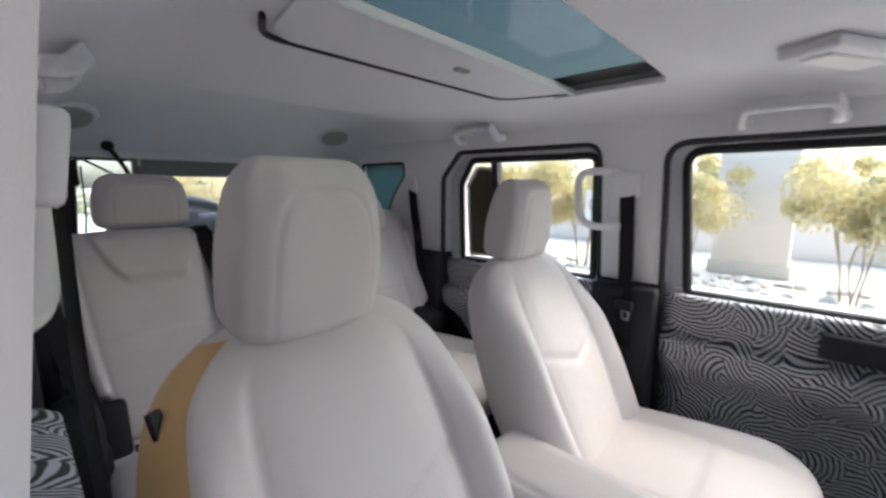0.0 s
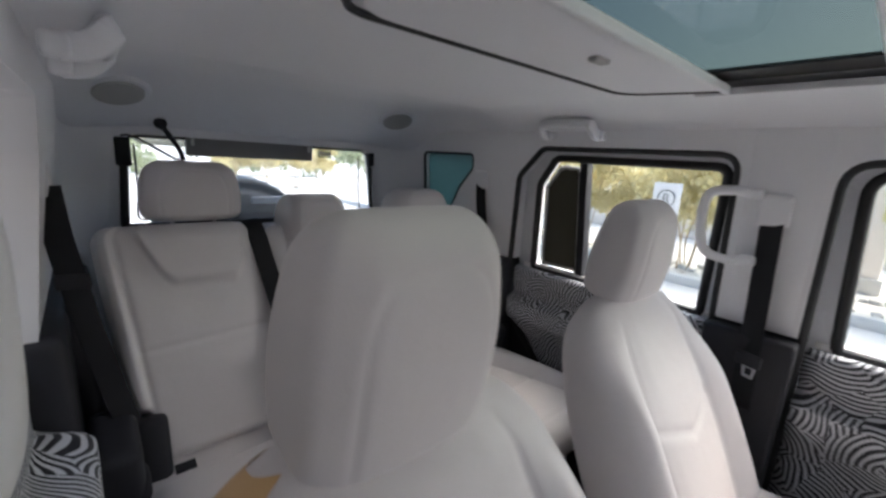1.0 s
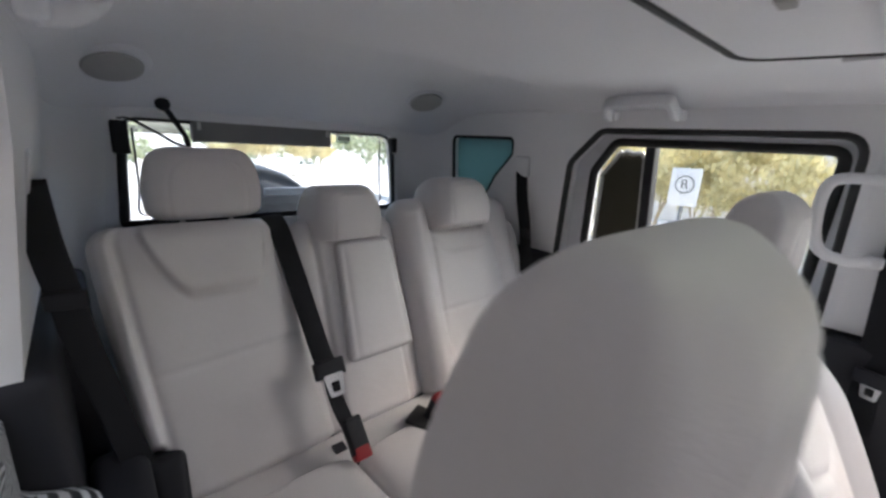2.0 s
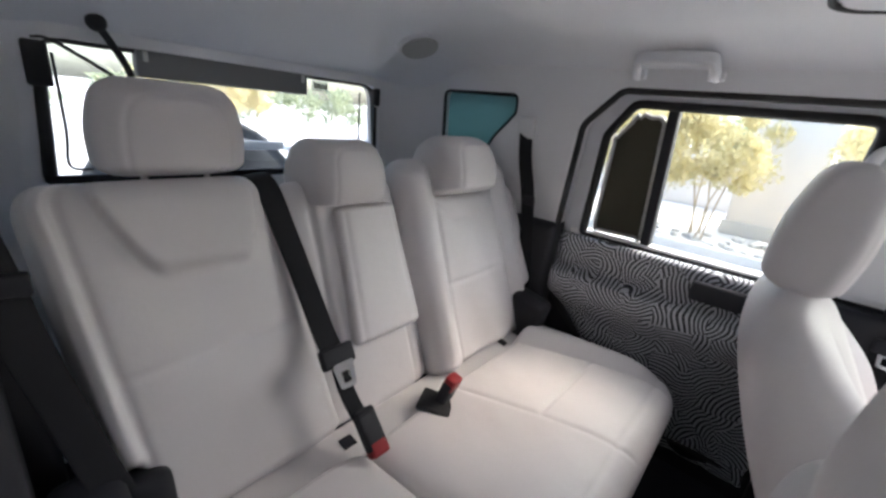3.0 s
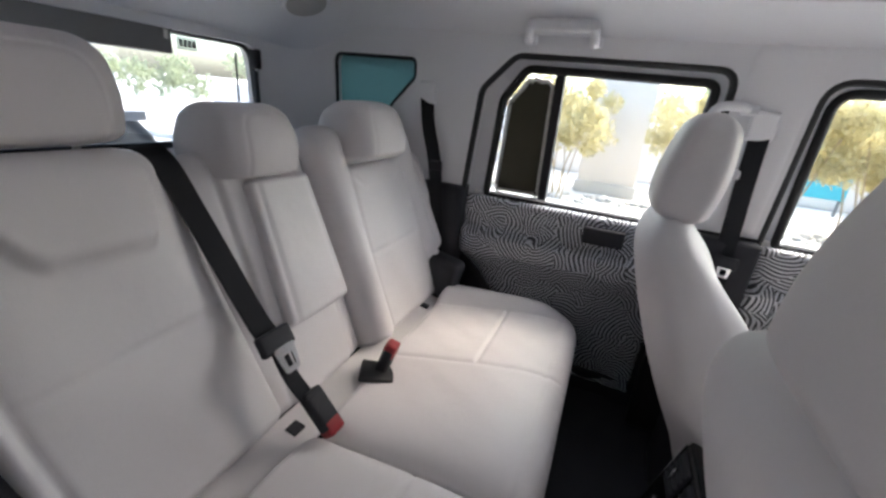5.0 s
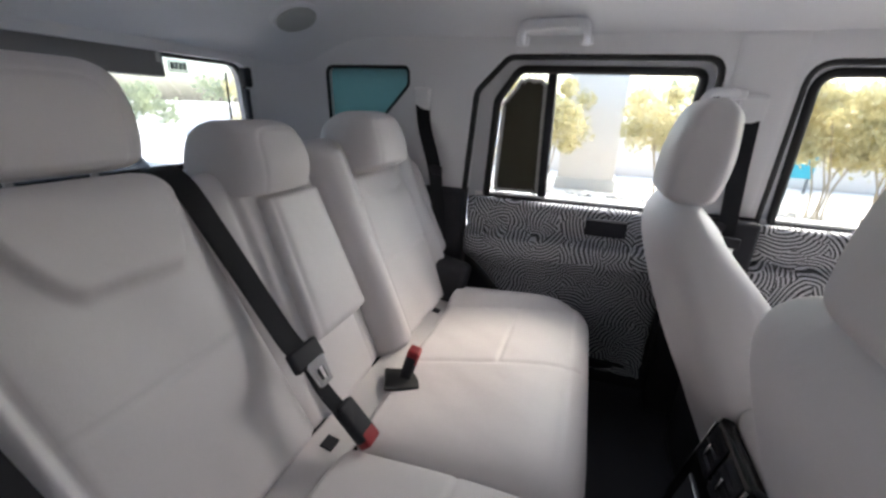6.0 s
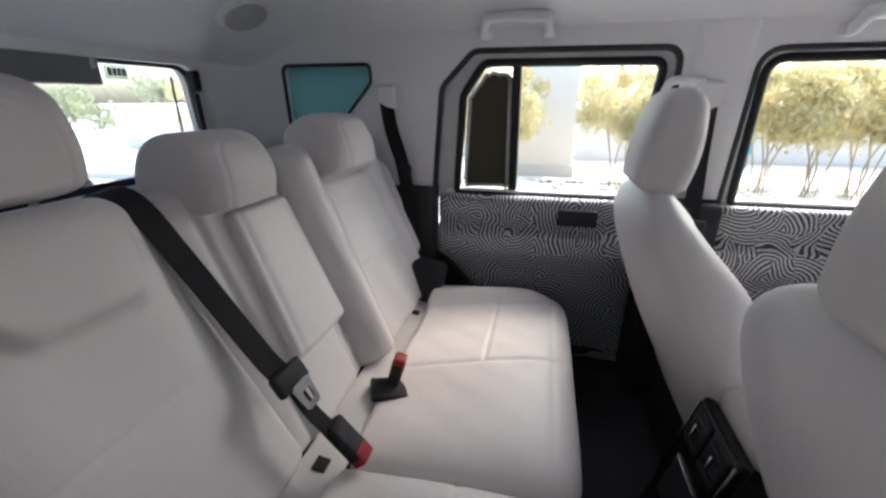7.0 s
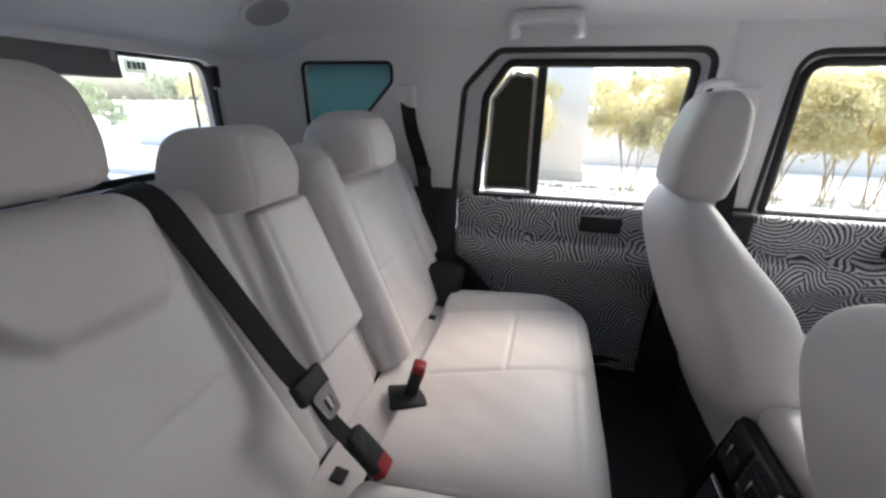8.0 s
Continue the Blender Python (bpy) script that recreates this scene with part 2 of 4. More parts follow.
def pillow(spine, width, depth, cx, relief=None, n=3.5, caps=(0.1, 0.1), corner=0.05, N=96, M=64, arc=None, lift=0.0, shift=None):
    """An upholstered body: rings of width(s), depth(s) half-sizes along spine(s) = (y, z), ends rounded, relief(u, s) pressed
    into or raised from the face to which the spine's left side looks. arc: only that stretch of the rings, as an open strip."""
    verts, faces = [], []
    a0, a1 = arc[:2] if arc else (0, 2 * math.pi)
    s0, s1 = arc[2:] if arc else (0.0, 1.0)
    cols = N if arc is None else N // 2
    for i in range(M + 1):
        s = i / M
        if arc is None:
            s = 0.5 - 0.5 * math.cos(math.pi * s) * (1 - 0.25 * math.sin(math.pi * s) ** 2)
        s = s0 + (s1 - s0) * s
        e = 1.0
        if s < caps[0]:
            e = max(0.03, (1 - (1 - s / caps[0]) ** 2.2) ** 0.45)
        elif s > 1 - caps[1]:
            e = max(0.03, (1 - (1 - (1 - s) / caps[1]) ** 2.2) ** 0.45)
        y, z = spine(s)
        ya, za = spine(s - 0.01)
        yb, zb = spine(s + 0.01)
        ln = math.hypot(yb - ya, zb - za)
        ny, nz = -(zb - za) / ln, (yb - ya) / ln
        w, d = width(s) - corner * (1 - e), depth(s) * e
        ox = shift(s) if shift else 0.0
        for j in range(cols + (1 if arc else 0)):
            q = j / cols
            if arc is None:      # two thirds of the points on the face that carries the relief
                q = q * 0.75 if q < 0.667 else 0.5 + (q - 0.667) * 1.5015
            q = a0 + (a1 - a0) * q
            cu, cd = math.cos(q), math.sin(q)
            rr = (abs(cu) ** n + abs(cd) ** n) ** (-1 / n)
            cu, cd = cu * rr, cd * rr
            f = (d + lift) * cd
            if relief and cd > 0:
                f += relief(cu, s) * cd ** 0.7 * e
            verts.append((cx + ox + (w + lift) * cu, y + ny * f, z + nz * f))
    row = cols + (1 if arc else 0)
    for i in range(M):
        for j in range(cols):
            k = (j + 1) % row
            faces.append((i * row + j, i * row + k, (i + 1) * row + k, (i + 1) * row + j))
    if arc is None:
        faces += [tuple(range(row)), tuple(range(M * row, (M + 1) * row))]
    return verts, faces


def line(*pts):
    """A function of s: a soft curve through pts = (s, value, ...)."""
    ss = [p[0] for p in pts]
    cols = list(zip(*[p[1:] for p in pts]))
    k = len(ss)

    def at(s):
        i = max([j for j in range(k - 1) if ss[j] <= s] or [0])
        h = ss[i + 1] - ss[i]
        t = (s - ss[i]) / h
        v = []
        for c in cols:
            d = (c[i + 1] - c[i]) / h
            m0 = d if i == 0 else (c[i + 1] - c[i - 1]) / (ss[i + 1] - ss[i - 1])
            m1 = d if i == k - 2 else (c[i + 2] - c[i]) / (ss[i + 2] - ss[i])
            if t < 0 or t > 1:
                v.append(c[i] + m0 * (s - ss[i]) if t < 0 else c[i + 1] + m1 * (s - ss[i + 1]))
            else:
                v.append((2 * t ** 3 - 3 * t * t + 1) * c[i] + (t ** 3 - 2 * t * t + t) * h * m0 + (3 * t * t - 2 * t ** 3) * c[i + 1] + (t ** 3 - t * t) * h * m1)
        return v[0] if len(v) == 1 else tuple(v)
    return at


# ---- the car's shell ----
def xt(z):
    """Inner face of the pillar trim on the far side."""
    return 0.72 + (1.57 - z) * 0.12


def xg(z):
    """The side glass on the far side."""
    return 0.79 + (1.716 - z) * 0.16


def far(u, v, d):
    return (xt(v) + d, u, v)


def near(u, v, d):
    return (2 * CX - xt(v) - d, u, v)


REAR_DOOR = rpoly([(0.575, 0.66), (0.575, 1.732), (1.158, 1.738), (1.262, 1.635), (1.300, 1.30), (1.31, 1.06), (1.15, 0.88), (1.02, 0.66)],
                  [0.03, 0.05, 0.05, 0.06, 0.1, 0.08, 0.06, 0.03])
FRONT_DOOR = rpoly([(-0.85, 0.66), (0.385, 0.66), (0.385, 1.722), (-0.35, 1.722), (-0.85, 1.32)], [0.03, 0.03, 0.06, 0.1, 0.05])
QUARTER = rpoly([(1.500, 1.708), (1.825, 1.71), (1.838, 1.44), (1.67, 1.44), (1.590, 1.562), (1.502, 1.65)], [0.02, 0.03, 0.03, 0.05, 0.04, 0.03])
SIDE = [(-1.15, 0.5), (2.06, 0.5), (2.06, 1.80), (-0.6, 1.80), (-1.15, 1.45)]

def two_tone(bm):
    """Black below the window line, pale above."""
    bmesh.ops.bisect_plane(bm, geom=bm.verts[:] + bm.edges[:] + bm.faces[:], plane_co=(0, 0, 1.3), plane_no=(0, 0, 1))
    for f in bm.faces:
        f.material_index = 1 if f.calc_center_median().z < 1.3 else 0
    return bm


part("wall_east", two_tone(sheet(SIDE, [REAR_DOOR, FRONT_DOOR, QUARTER], far, 0.07)), TRIM, None).data.materials.append(BLACK)
tagged(bpy.data.objects["wall_east"], "pale plastic side trim of the car with window openings", "side trim", kind="structure")
WEST_FRONT = rpoly([(-0.25, 1.36), (0.37, 1.36), (0.385, 1.722), (-0.22, 1.722)], [0.03, 0.03, 0.06, 0.06])
part("wall_west", two_tone(sheet(SIDE, [REAR_DOOR, WEST_FRONT], near, 0.05)), TRIM, None).data.materials.append(BLACK)
tagged(bpy.data.objects["wall_west"], "pale plastic side trim beside the open window", "side trim", kind="structure")

WINDOW_BACK = rpoly([(-0.450, 1.372), (0.585, 1.372), (0.548, 1.702), (-0.418, 1.702)], [0.05, 0.05, 0.07, 0.07])
part("wall_north", sheet([(-0.70, 0.5), (0.84, 0.5), (0.84, 1.88), (-0.70, 1.88)], [WINDOW_BACK], lambda u, v, d: (u, 2.05 + d - (v - 1.36) * 0.04, v), 0.07), TRIM, None)
tagged(bpy.data.objects["wall_north"], "pale plastic tailgate trim round the rear window", "tailgate", kind="structure")
WINDSCREEN = rpoly([(-0.66, 1.08), (0.80, 1.08), (0.70, 1.76), (-0.56, 1.76)], 0.06)
part("wall_south", sheet([(-0.70, 0.5), (0.84, 0.5), (0.84, 1.88), (-0.70, 1.88)], [WINDSCREEN], lambda u, v, d: (u, -1.08 - d + (v - 1.16) * 0.7, v), 0.05), TRIM, None)
tagged(bpy.data.objects["wall_south"], "front wall of the cabin with the windscreen opening", "front wall", kind="structure")
# unseen pane, its tint added to weaken light from the front
window_front = thing("window_front", "unseen laminated windscreen, darkened to dim the light from the front", "window", kind="structure")
part("pane", sheet(WINDSCREEN, [], lambda u, v, d: (u, -1.10 - d + (v - 1.16) * 0.7, v), 0.006), glass_mat("dimming_glass", (0.97, 0.99, 1.0), 0.62), window_front)
part("floor", box(-0.74, 0.88, -1.2, 2.1, FLOOR - 0.06, FLOOR, 0), CARPET, None)
tagged(bpy.data.objects["floor"], "black carpeted car floor", "floor", kind="structure")

# corner fillets between side trim and tailgate
for sgn in (1, -1):
    rows = []
    for k in range(9):
        a = math.pi / 2 * k / 8
        rows.append((0.165 * (1 - math.sin(a)), 0.20 * (1 - math.cos(a))))
    vs, fs = [], []
    for i, z in enumerate((0.6, 1.2, 1.5, 1.79)):
        for du, dv in rows:
            x = xt(z) + 0.002 - du
            vs.append((x if sgn > 0 else 2 * CX - x, 2.055 - dv - (z - 1.36) * 0.04, z))
    for i in range(3):
        for k in range(8):
            fs.append((i * 9 + k, i * 9 + k + 1, (i + 1) * 9 + k + 1, (i + 1) * 9 + k))
    corner_trim = part("trim", (vs, fs), TRIM, None)
    tagged(corner_trim, "rounded pale corner trim beside the rear window", "trim", kind="structure")

SR = (CX - 0.40, CX + 0.40, 0.345, 0.575)      # the roof light's opening


def roof_z(x, y):
    t = max(0, (abs(x - CX) - 0.42) / 0.245)
    r = max(0, (y - 1.66) / 0.39) ** 1.6
    f = max(0, (0.0 - y) / 1.0)
    raised = 0.03 * step(1.27, 1.40, y) * step(0.66, 0.52, abs(x - CX))
    return 1.85 + raised - 0.085 * t * t - 0.16 * r - 0.08 * f * f


xs = sorted(set([CX - 0.665 + 1.33 * i / 56 for i in range(57)] + [SR[0], SR[1]]))
ys = sorted(set([-0.95 + 3.0 * i / 90 for i in range(91)] + [SR[2], SR[3]]))
vs = [(x, y, roof_z(x, y)) for y in ys for x in xs]
fs = []
for j in range(len(ys) - 1):
    for i in range(len(xs) - 1):
        mx, my = (xs[i] + xs[i + 1]) / 2, (ys[j] + ys[j + 1]) / 2
        if not (SR[0] < mx < SR[1] and SR[2] < my < SR[3]):
            fs.append((j * len(xs) + i, j * len(xs) + i + 1, (j + 1) * len(xs) + i + 1, (j + 1) * len(xs) + i))
k = len(vs)
ceiling = part("ceiling", (vs + [(x, y, z + 0.012) for x, y, z in vs], fs + [tuple(k + q for q in reversed(f)) for f in fs]), LINING, None)
tagged(ceiling, "pale grey cloth roof lining", "roof lining", kind="structure")
roof = part("roof", sheet([(-0.72, -1.0), (0.86, -1.0), (0.86, 2.14), (-0.72, 2.14)], [[(SR[0] - 0.02, SR[2] - 0.12), (SR[1] + 0.09, SR[2] - 0.12), (SR[1] + 0.09, SR[3] + 0.16), (SR[0] - 0.02, SR[3] + 0.16)]],
                          lambda u, v, d: (u, v, 1.90 + d), 0.008), PAINT, None)
tagged(roof, "pale painted car roof panel", "roof", kind="structure")

# ---- roof light ----
sunroof = thing("sunroof", "tinted glass sunroof with its pale sunshade half drawn", "sunroof")
part("border", box(SR[1] - 0.085, SR[1] + 0.015, SR[2] - 0.1, SR[3] + 0.1, 1.8635, 1.866, 0), RUBBER, sunroof, "black printed glass border")
part("glass", box(SR[0] - 0.018, SR[1] + 0.088, SR[2] - 0.118, SR[3] + 0.158, 1.867, 1.871, 0), ROOFGLASS, sunroof, "dark tinted pane")
shade_loop = rpoly([(SR[0] + 0.03, 0.565), (SR[1] - 0.005, 0.565), (SR[1] - 0.06, 0.749), (SR[0] + 0.07, 0.764)], [0.01, 0.01, 0.07, 0.07], 8)
part("sunshade", sheet(shade_loop, [], lambda u, v, d: (u, v, 1.843 + d), 0.012), LINING, sunroof, "pale grey cloth sunshade panel")
slot = [(p[0], p[1] + 0.003, 1.8455) for p in rpoly([(SR[1] + 0.0, 0.575), (SR[1] - 0.055, 0.757), (SR[0] + 0.065, 0.771), (SR[0] + 0.03, 0.69)], [0.001, 0.075, 0.05, 0.001], 8)]
part("slot", tube(slot, 0.0055), RUBBER, sunroof, "dark gap along the sunshade")
part("edge_strip", box(SR[0] + 0.02, SR[1] - 0.0, 0.560, 0.571, 1.837, 1.853, 0.003), TRIM, sunroof)
part("rail", box(SR[1] + 0.002, SR[1] + 0.012, SR[2], SR[3] + 0.05, 1.836, 1.85, 0.003), TRIM, sunroof)


# ---- doors ----
def card(y0, y1, z0, z1, xf, side, rows=96, cols=40):
    """A moulded door card between y0(z) and y1(z)."""
    vs, fs = [], []
    for layer in (0, 0.035):
        for i in range(rows + 1):
            z = z0 + (z1 - z0) * i / rows
            for j in range(cols + 1):
                u = j / cols
                y = y0(z) + (y1(z) - y0(z)) * u
                rim = 0.012 * (max(0, 1 - min(u, 1 - u) / 0.04) ** 2 + max(0, 1 - (z1 - z) / 0.015) ** 2)
                x = xf(y, z) + layer + (rim if layer == 0 else 0)
                vs.append((x if side > 0 else 2 * CX - x, y, z))
    w = cols + 1
    k = (rows + 1) * w
    for i in range(rows):
        for j in range(cols):
            a = (i * w + j, i * w + j + 1, (i + 1) * w + j + 1, (i + 1) * w + j)
            fs += [a, tuple(k + q for q in reversed(a))]
    ring = [j for j in range(w)] + [i * w + cols for i in range(1, rows + 1)] + [rows * w + j for j in range(cols - 1, -1, -1)] + [i * w for i in range(rows - 1, 0, -1)]
    for q in range(len(ring)):
        a, b = ring[q], ring[(q + 1) % len(ring)]
        fs.append((a, b, k + b, k + a))
    return vs, fs


def card_x(base):
    def f(y, z):
        ledge = 0.05 * step(1.160, 1.138, z) * step(0.98, 1.09, z)
        swell = 0.012 * math.sin(8 * y + 3 * z)
        return base + (1.29 - z) * 0.07 - ledge - 0.012 * step(1.16, 1.22, z) + swell * step(1.05, 0.9, z)
    return f


def west_x(y, z):
    return 0.775 - 0.085 * step(1.14, 1.08, z) + 0.02 * step(0.95, 0.75, z)


def card_back(z):
    return float(np.interp(z, [0.62, 0.88, 1.06, 1.3], [1.0, 1.13, 1.295, 1.285]))


def car_door(name, label, aperture, window, y0, y1, dividers, side=1):
    door = thing(name, label, "car door", kind="structure")
    part("card", card(y0, y1, 0.62, 1.274, card_x(0.775) if side > 0 else west_x, side), SWIRL, door, "black and white striped cloth door card")
    if side < 0:
        return door
    part("sill", box(xg(1.28) - 0.04, xg(1.28) + 0.01, y0(1.28) + 0.005, y1(1.28) - 0.01, 1.268, 1.288, 0.006), SILL, door, "pale window sill, whitened as if sunlit")
    # painted frame from the aperture's seal to the glass
    sealing = [(xt(p[1]) + 0.008, p[0], p[1]) for p in aperture]
    part("seal", tube(sealing, 0.011, True), RUBBER, door, "black rubber door seal")
    part("window_frame", sheet(rpoly(window, 0.05), [rpoly(dividers["open"], dividers["r"])], lambda u, v, d: (xg(v) + d, u, v), -0.035), PAINT, door, "pale blue-grey painted window frame")
    inner = rpoly(dividers["open"], dividers["r"])
    part("glass_seal", tube([(xg(p[1]) - 0.036, p[0], p[1]) for p in inner], 0.013, True), RUBBER, door, "black glass run seal")
    for yd in dividers["at"]:
        part("divider", turned(box(-0.02, 0.02, -0.014, 0.014, -0.215, 0.215, 0.003), pose(xg(1.495) - 0.015, yd, 1.495, 0, -9, 0)), BLACK, door, "black window divider")
    pane = part("pane", sheet([(p[0], p[1]) for p in inner], [], lambda u, v, d: (xg(v) + d, u, v), 0.005), GLASS, door, "clear glass")
    pane.visible_shadow = False
    part("outer_skin", sheet([(y0(0.7) - 0.01, 0.55), (y1(0.7), 0.55), (y1(1.06), 1.06), (y1(1.27), 1.27), (y0(1.27) - 0.01, 1.27)], [], lambda u, v, d: (0.90 + d, u, v), 0.02), PAINT, door)
    return door


rear_win = {"open": [(0.625, 1.27), (0.605, 1.70), (1.13, 1.705), (1.20, 1.61), (1.232, 1.27)], "r": [0.02, 0.03, 0.04, 0.05, 0.02], "at": [1.027]}
rear_door = car_door("door_1", "rear car door with black and white striped cloth card, closed", REAR_DOOR,
                     [(0.555, 1.24), (0.555, 1.745), (1.18, 1.748), (1.287, 1.635), (1.322, 1.24)], lambda z: 0.58, card_back, rear_win)
front_win = {"open": [(0.325, 1.27), (0.345, 1.70), (-0.33, 1.70), (-0.82, 1.30), (-0.82, 1.27)], "r": [0.02, 0.05, 0.05, 0.02, 0.02], "at": []}
front_door = car_door("door_2", "front car door with striped cloth card, closed", FRONT_DOOR,
                      [(0.40, 1.24), (0.40, 1.73), (-0.36, 1.73), (-0.87, 1.34), (-0.87, 1.24)], lambda z: -0.84, lambda z: 0.375, front_win)
car_door("door_3", "rear car door with striped cloth card and its window lowered", REAR_DOOR, None, lambda z: 0.58, card_back, None, -1)
part("pull", box(0.742, 0.79, 0.732, 0.862, 1.186, 1.244, 0.008), BLACK, rear_door, "black door pull recess")
part("pull", box(0.742, 0.79, -0.13, 0.015, 1.175, 1.24, 0.008), BLACK, front_door, "black door pull recess")

# mesh shade on the small fixed pane of the rear door
sh = rpoly([(1.044, 1.295), (1.044, 1.675), (1.13, 1.675), (1.182, 1.605), (1.208, 1.295)], [0.02, 0.06, 0.05, 0.05, 0.02])
window_shade = part("sunshade", sheet(sh, [], lambda u, v, d: (xg(v) - 0.012 + d, u, v), 0.004), OLIVE, rear_door, "dark olive mesh sunshade on the small pane")
crinkle = [(xg(p[1]) - 0.012, p[0] + 0.005 * math.sin(37 * i), p[1] + 0.005 * math.cos(53 * i)) for i, p in enumerate(sh)]
part("edge", tube(crinkle, 0.007, True), FOIL, window_shade, "crinkled silver edge")

# quarter window with teal film
quarter_window = thing("window_quarter", "small rear quarter window covered with teal film", "window", kind="structure")
TEAL, tn, tl, tb = node_mat("teal_film")
tb.inputs["Base Color"].default_value = (0.145, 0.24, 0.262, 1)
tb.inputs["Roughness"].default_value = 0.35
film, fmix = tn.new("ShaderNodeBsdfTranslucent"), tn.new("ShaderNodeMixShader")
film.inputs["Color"].default_value = (0.16, 0.28, 0.30, 1)
fmix.inputs[0].default_value = 0.35
wr = tn.new("ShaderNodeTexNoise")
wr.inputs["Scale"].default_value = 9.0
wb = tn.new("ShaderNodeBump")
wb.inputs["Strength"].default_value, wb.inputs["Distance"].default_value = 0.5, 0.01
tl.new(wr.outputs["Fac"], wb.inputs["Height"])
tl.new(wb.outputs["Normal"], tb.inputs["Normal"])
tl.new(tb.outputs[0], fmix.inputs[1])
tl.new(film.outputs[0], fmix.inputs[2])
tl.new(fmix.outputs[0], tn["Material Output"].inputs["Surface"])
part("pane", sheet([(p[0], p[1]) for p in QUARTER], [], lambda u, v, d: (xt(v) + 0.03 + d, u, v), 0.006), TEAL, quarter_window)
part("seal", tube([(xt(p[1]) + 0.004, p[0], p[1]) for p in QUARTER], 0.0065, True), RUBBER, quarter_window, "black rubber seal")

# rear window
window_rear = thing("window_rear", "wide rear window with black edging", "window", kind="structure")


def back(u, v, d):
    return (u, 2.05 + d - (v - 1.36) * 0.04, v)


pane = part("pane", sheet([(p[0], p[1]) for p in WINDOW_BACK], [], lambda u, v, d: back(u, v, 0.06 + d), 0.005), HAZY, window_rear)
pane.visible_shadow = False
part("seal", tube([back(p[0], p[1], 0.035) for p in WINDOW_BACK], 0.011, True), RUBBER, window_rear, "black rubber seal")

part("lower_rail", box(-0.435, 0.575, 2.04, 2.052, 1.374, 1.396, 0.004), BLACK, window_rear, "black lower rail")

# black lower trim
for sgn, put in ((1, lambda b: b), (-1, mirror)):
    lower_trim = thing("trim", "black plastic lower pillar and wheel arch trim", "trim", kind="structure")
    part("pillar_cover", put(turned(box(-0.03, 0.03, 0.385, 0.58, 0.58, 1.292, 0.012), pose(0.730 if sgn > 0 else 0.748, 0, 0))), BLACK, lower_trim)
    part("wheel_arch", put(box(0.715, 0.80, 1.29, 1.98, 0.58, 1.305, 0.03, 4)), BLACK, lower_trim)
    if sgn < 0:
        part("arch_cover", box(-0.63, -0.535, 1.47, 1.95, 0.58, 1.30, 0.03, 4), BLACK, lower_trim)
        part("seat_side_cover", box(-0.60, -0.47, 1.26, 1.48, 0.58, 0.96, 0.03, 4), BLACK, lower_trim)
        part("seat_hinge_cover", turned(box(-0.034, 0.034, -0.05, 0.05, -0.13, 0.085, 0.022, 4), pose(-0.455, 1.372, 0.945, -20, 0, -4)), BLACK, lower_trim)
    part("hinge_cover", put(turned(box(-0.045, 0.045, -0.09, 0.09, -0.2, 0.2, 0.03, 4), pose(0.665, 1.36, 0.86, 12, 0, 0))), BLACK, lower_trim)


pillar = part("trim", turned(box(-0.045, 0.045, -0.088, 0.088, -0.215, 0.31, 0.036, 6), pose(0.770, 0.478, 1.505, 0, -7, 0)), TRIM, None)
tagged(pillar, "rounded pale cover on the middle door pillar", "trim", kind="structure")


# ---- seats ----
def headrest(parent, cx, cy, z0, z1, w, d, lean=0.0, n=3.3, caps=(0.18, 0.26), corner=0.42, posts=True):
    h = z1 - z0
    sp = line((0, cy - lean * h / 2, z0), (1, cy + lean * h / 2, z1))

    def relief(u, s):
        seam = ((abs(u) / 0.66) ** 4 + (s / 0.86) ** 8 - 1) * 0.018
        return -0.006 * step(0.60, 0.88, abs(u)) + crease(seam, 0.0035, 0.0026) + 0.008 * math.cos(u * 1.4)
    h = part("headrest", pillow(sp, lambda s: w * (0.93 + 0.07 * math.sin(math.pi * min(1, s + 0.1))) * (1 - 0.10 * s ** 3), lambda s: d * (0.9 + 0.2 * math.sin(math.pi * s)) * (1.02 - 0.28 * s * s), cx, relief, n, caps, w * corner, 168, 96), LEATHER, parent)
    for px in (cx - w * 0.42, cx + w * 0.42) if posts else ():
        part("post", tube([(px, cy - lean * 0.5 * (z1 - z0) - 0.012, z0 - 0.05), (px, cy - lean * 0.4 * (z1 - z0), z0 + 0.05)], 0.006, False, 10), CHROME, h, "chrome headrest post")
    return h


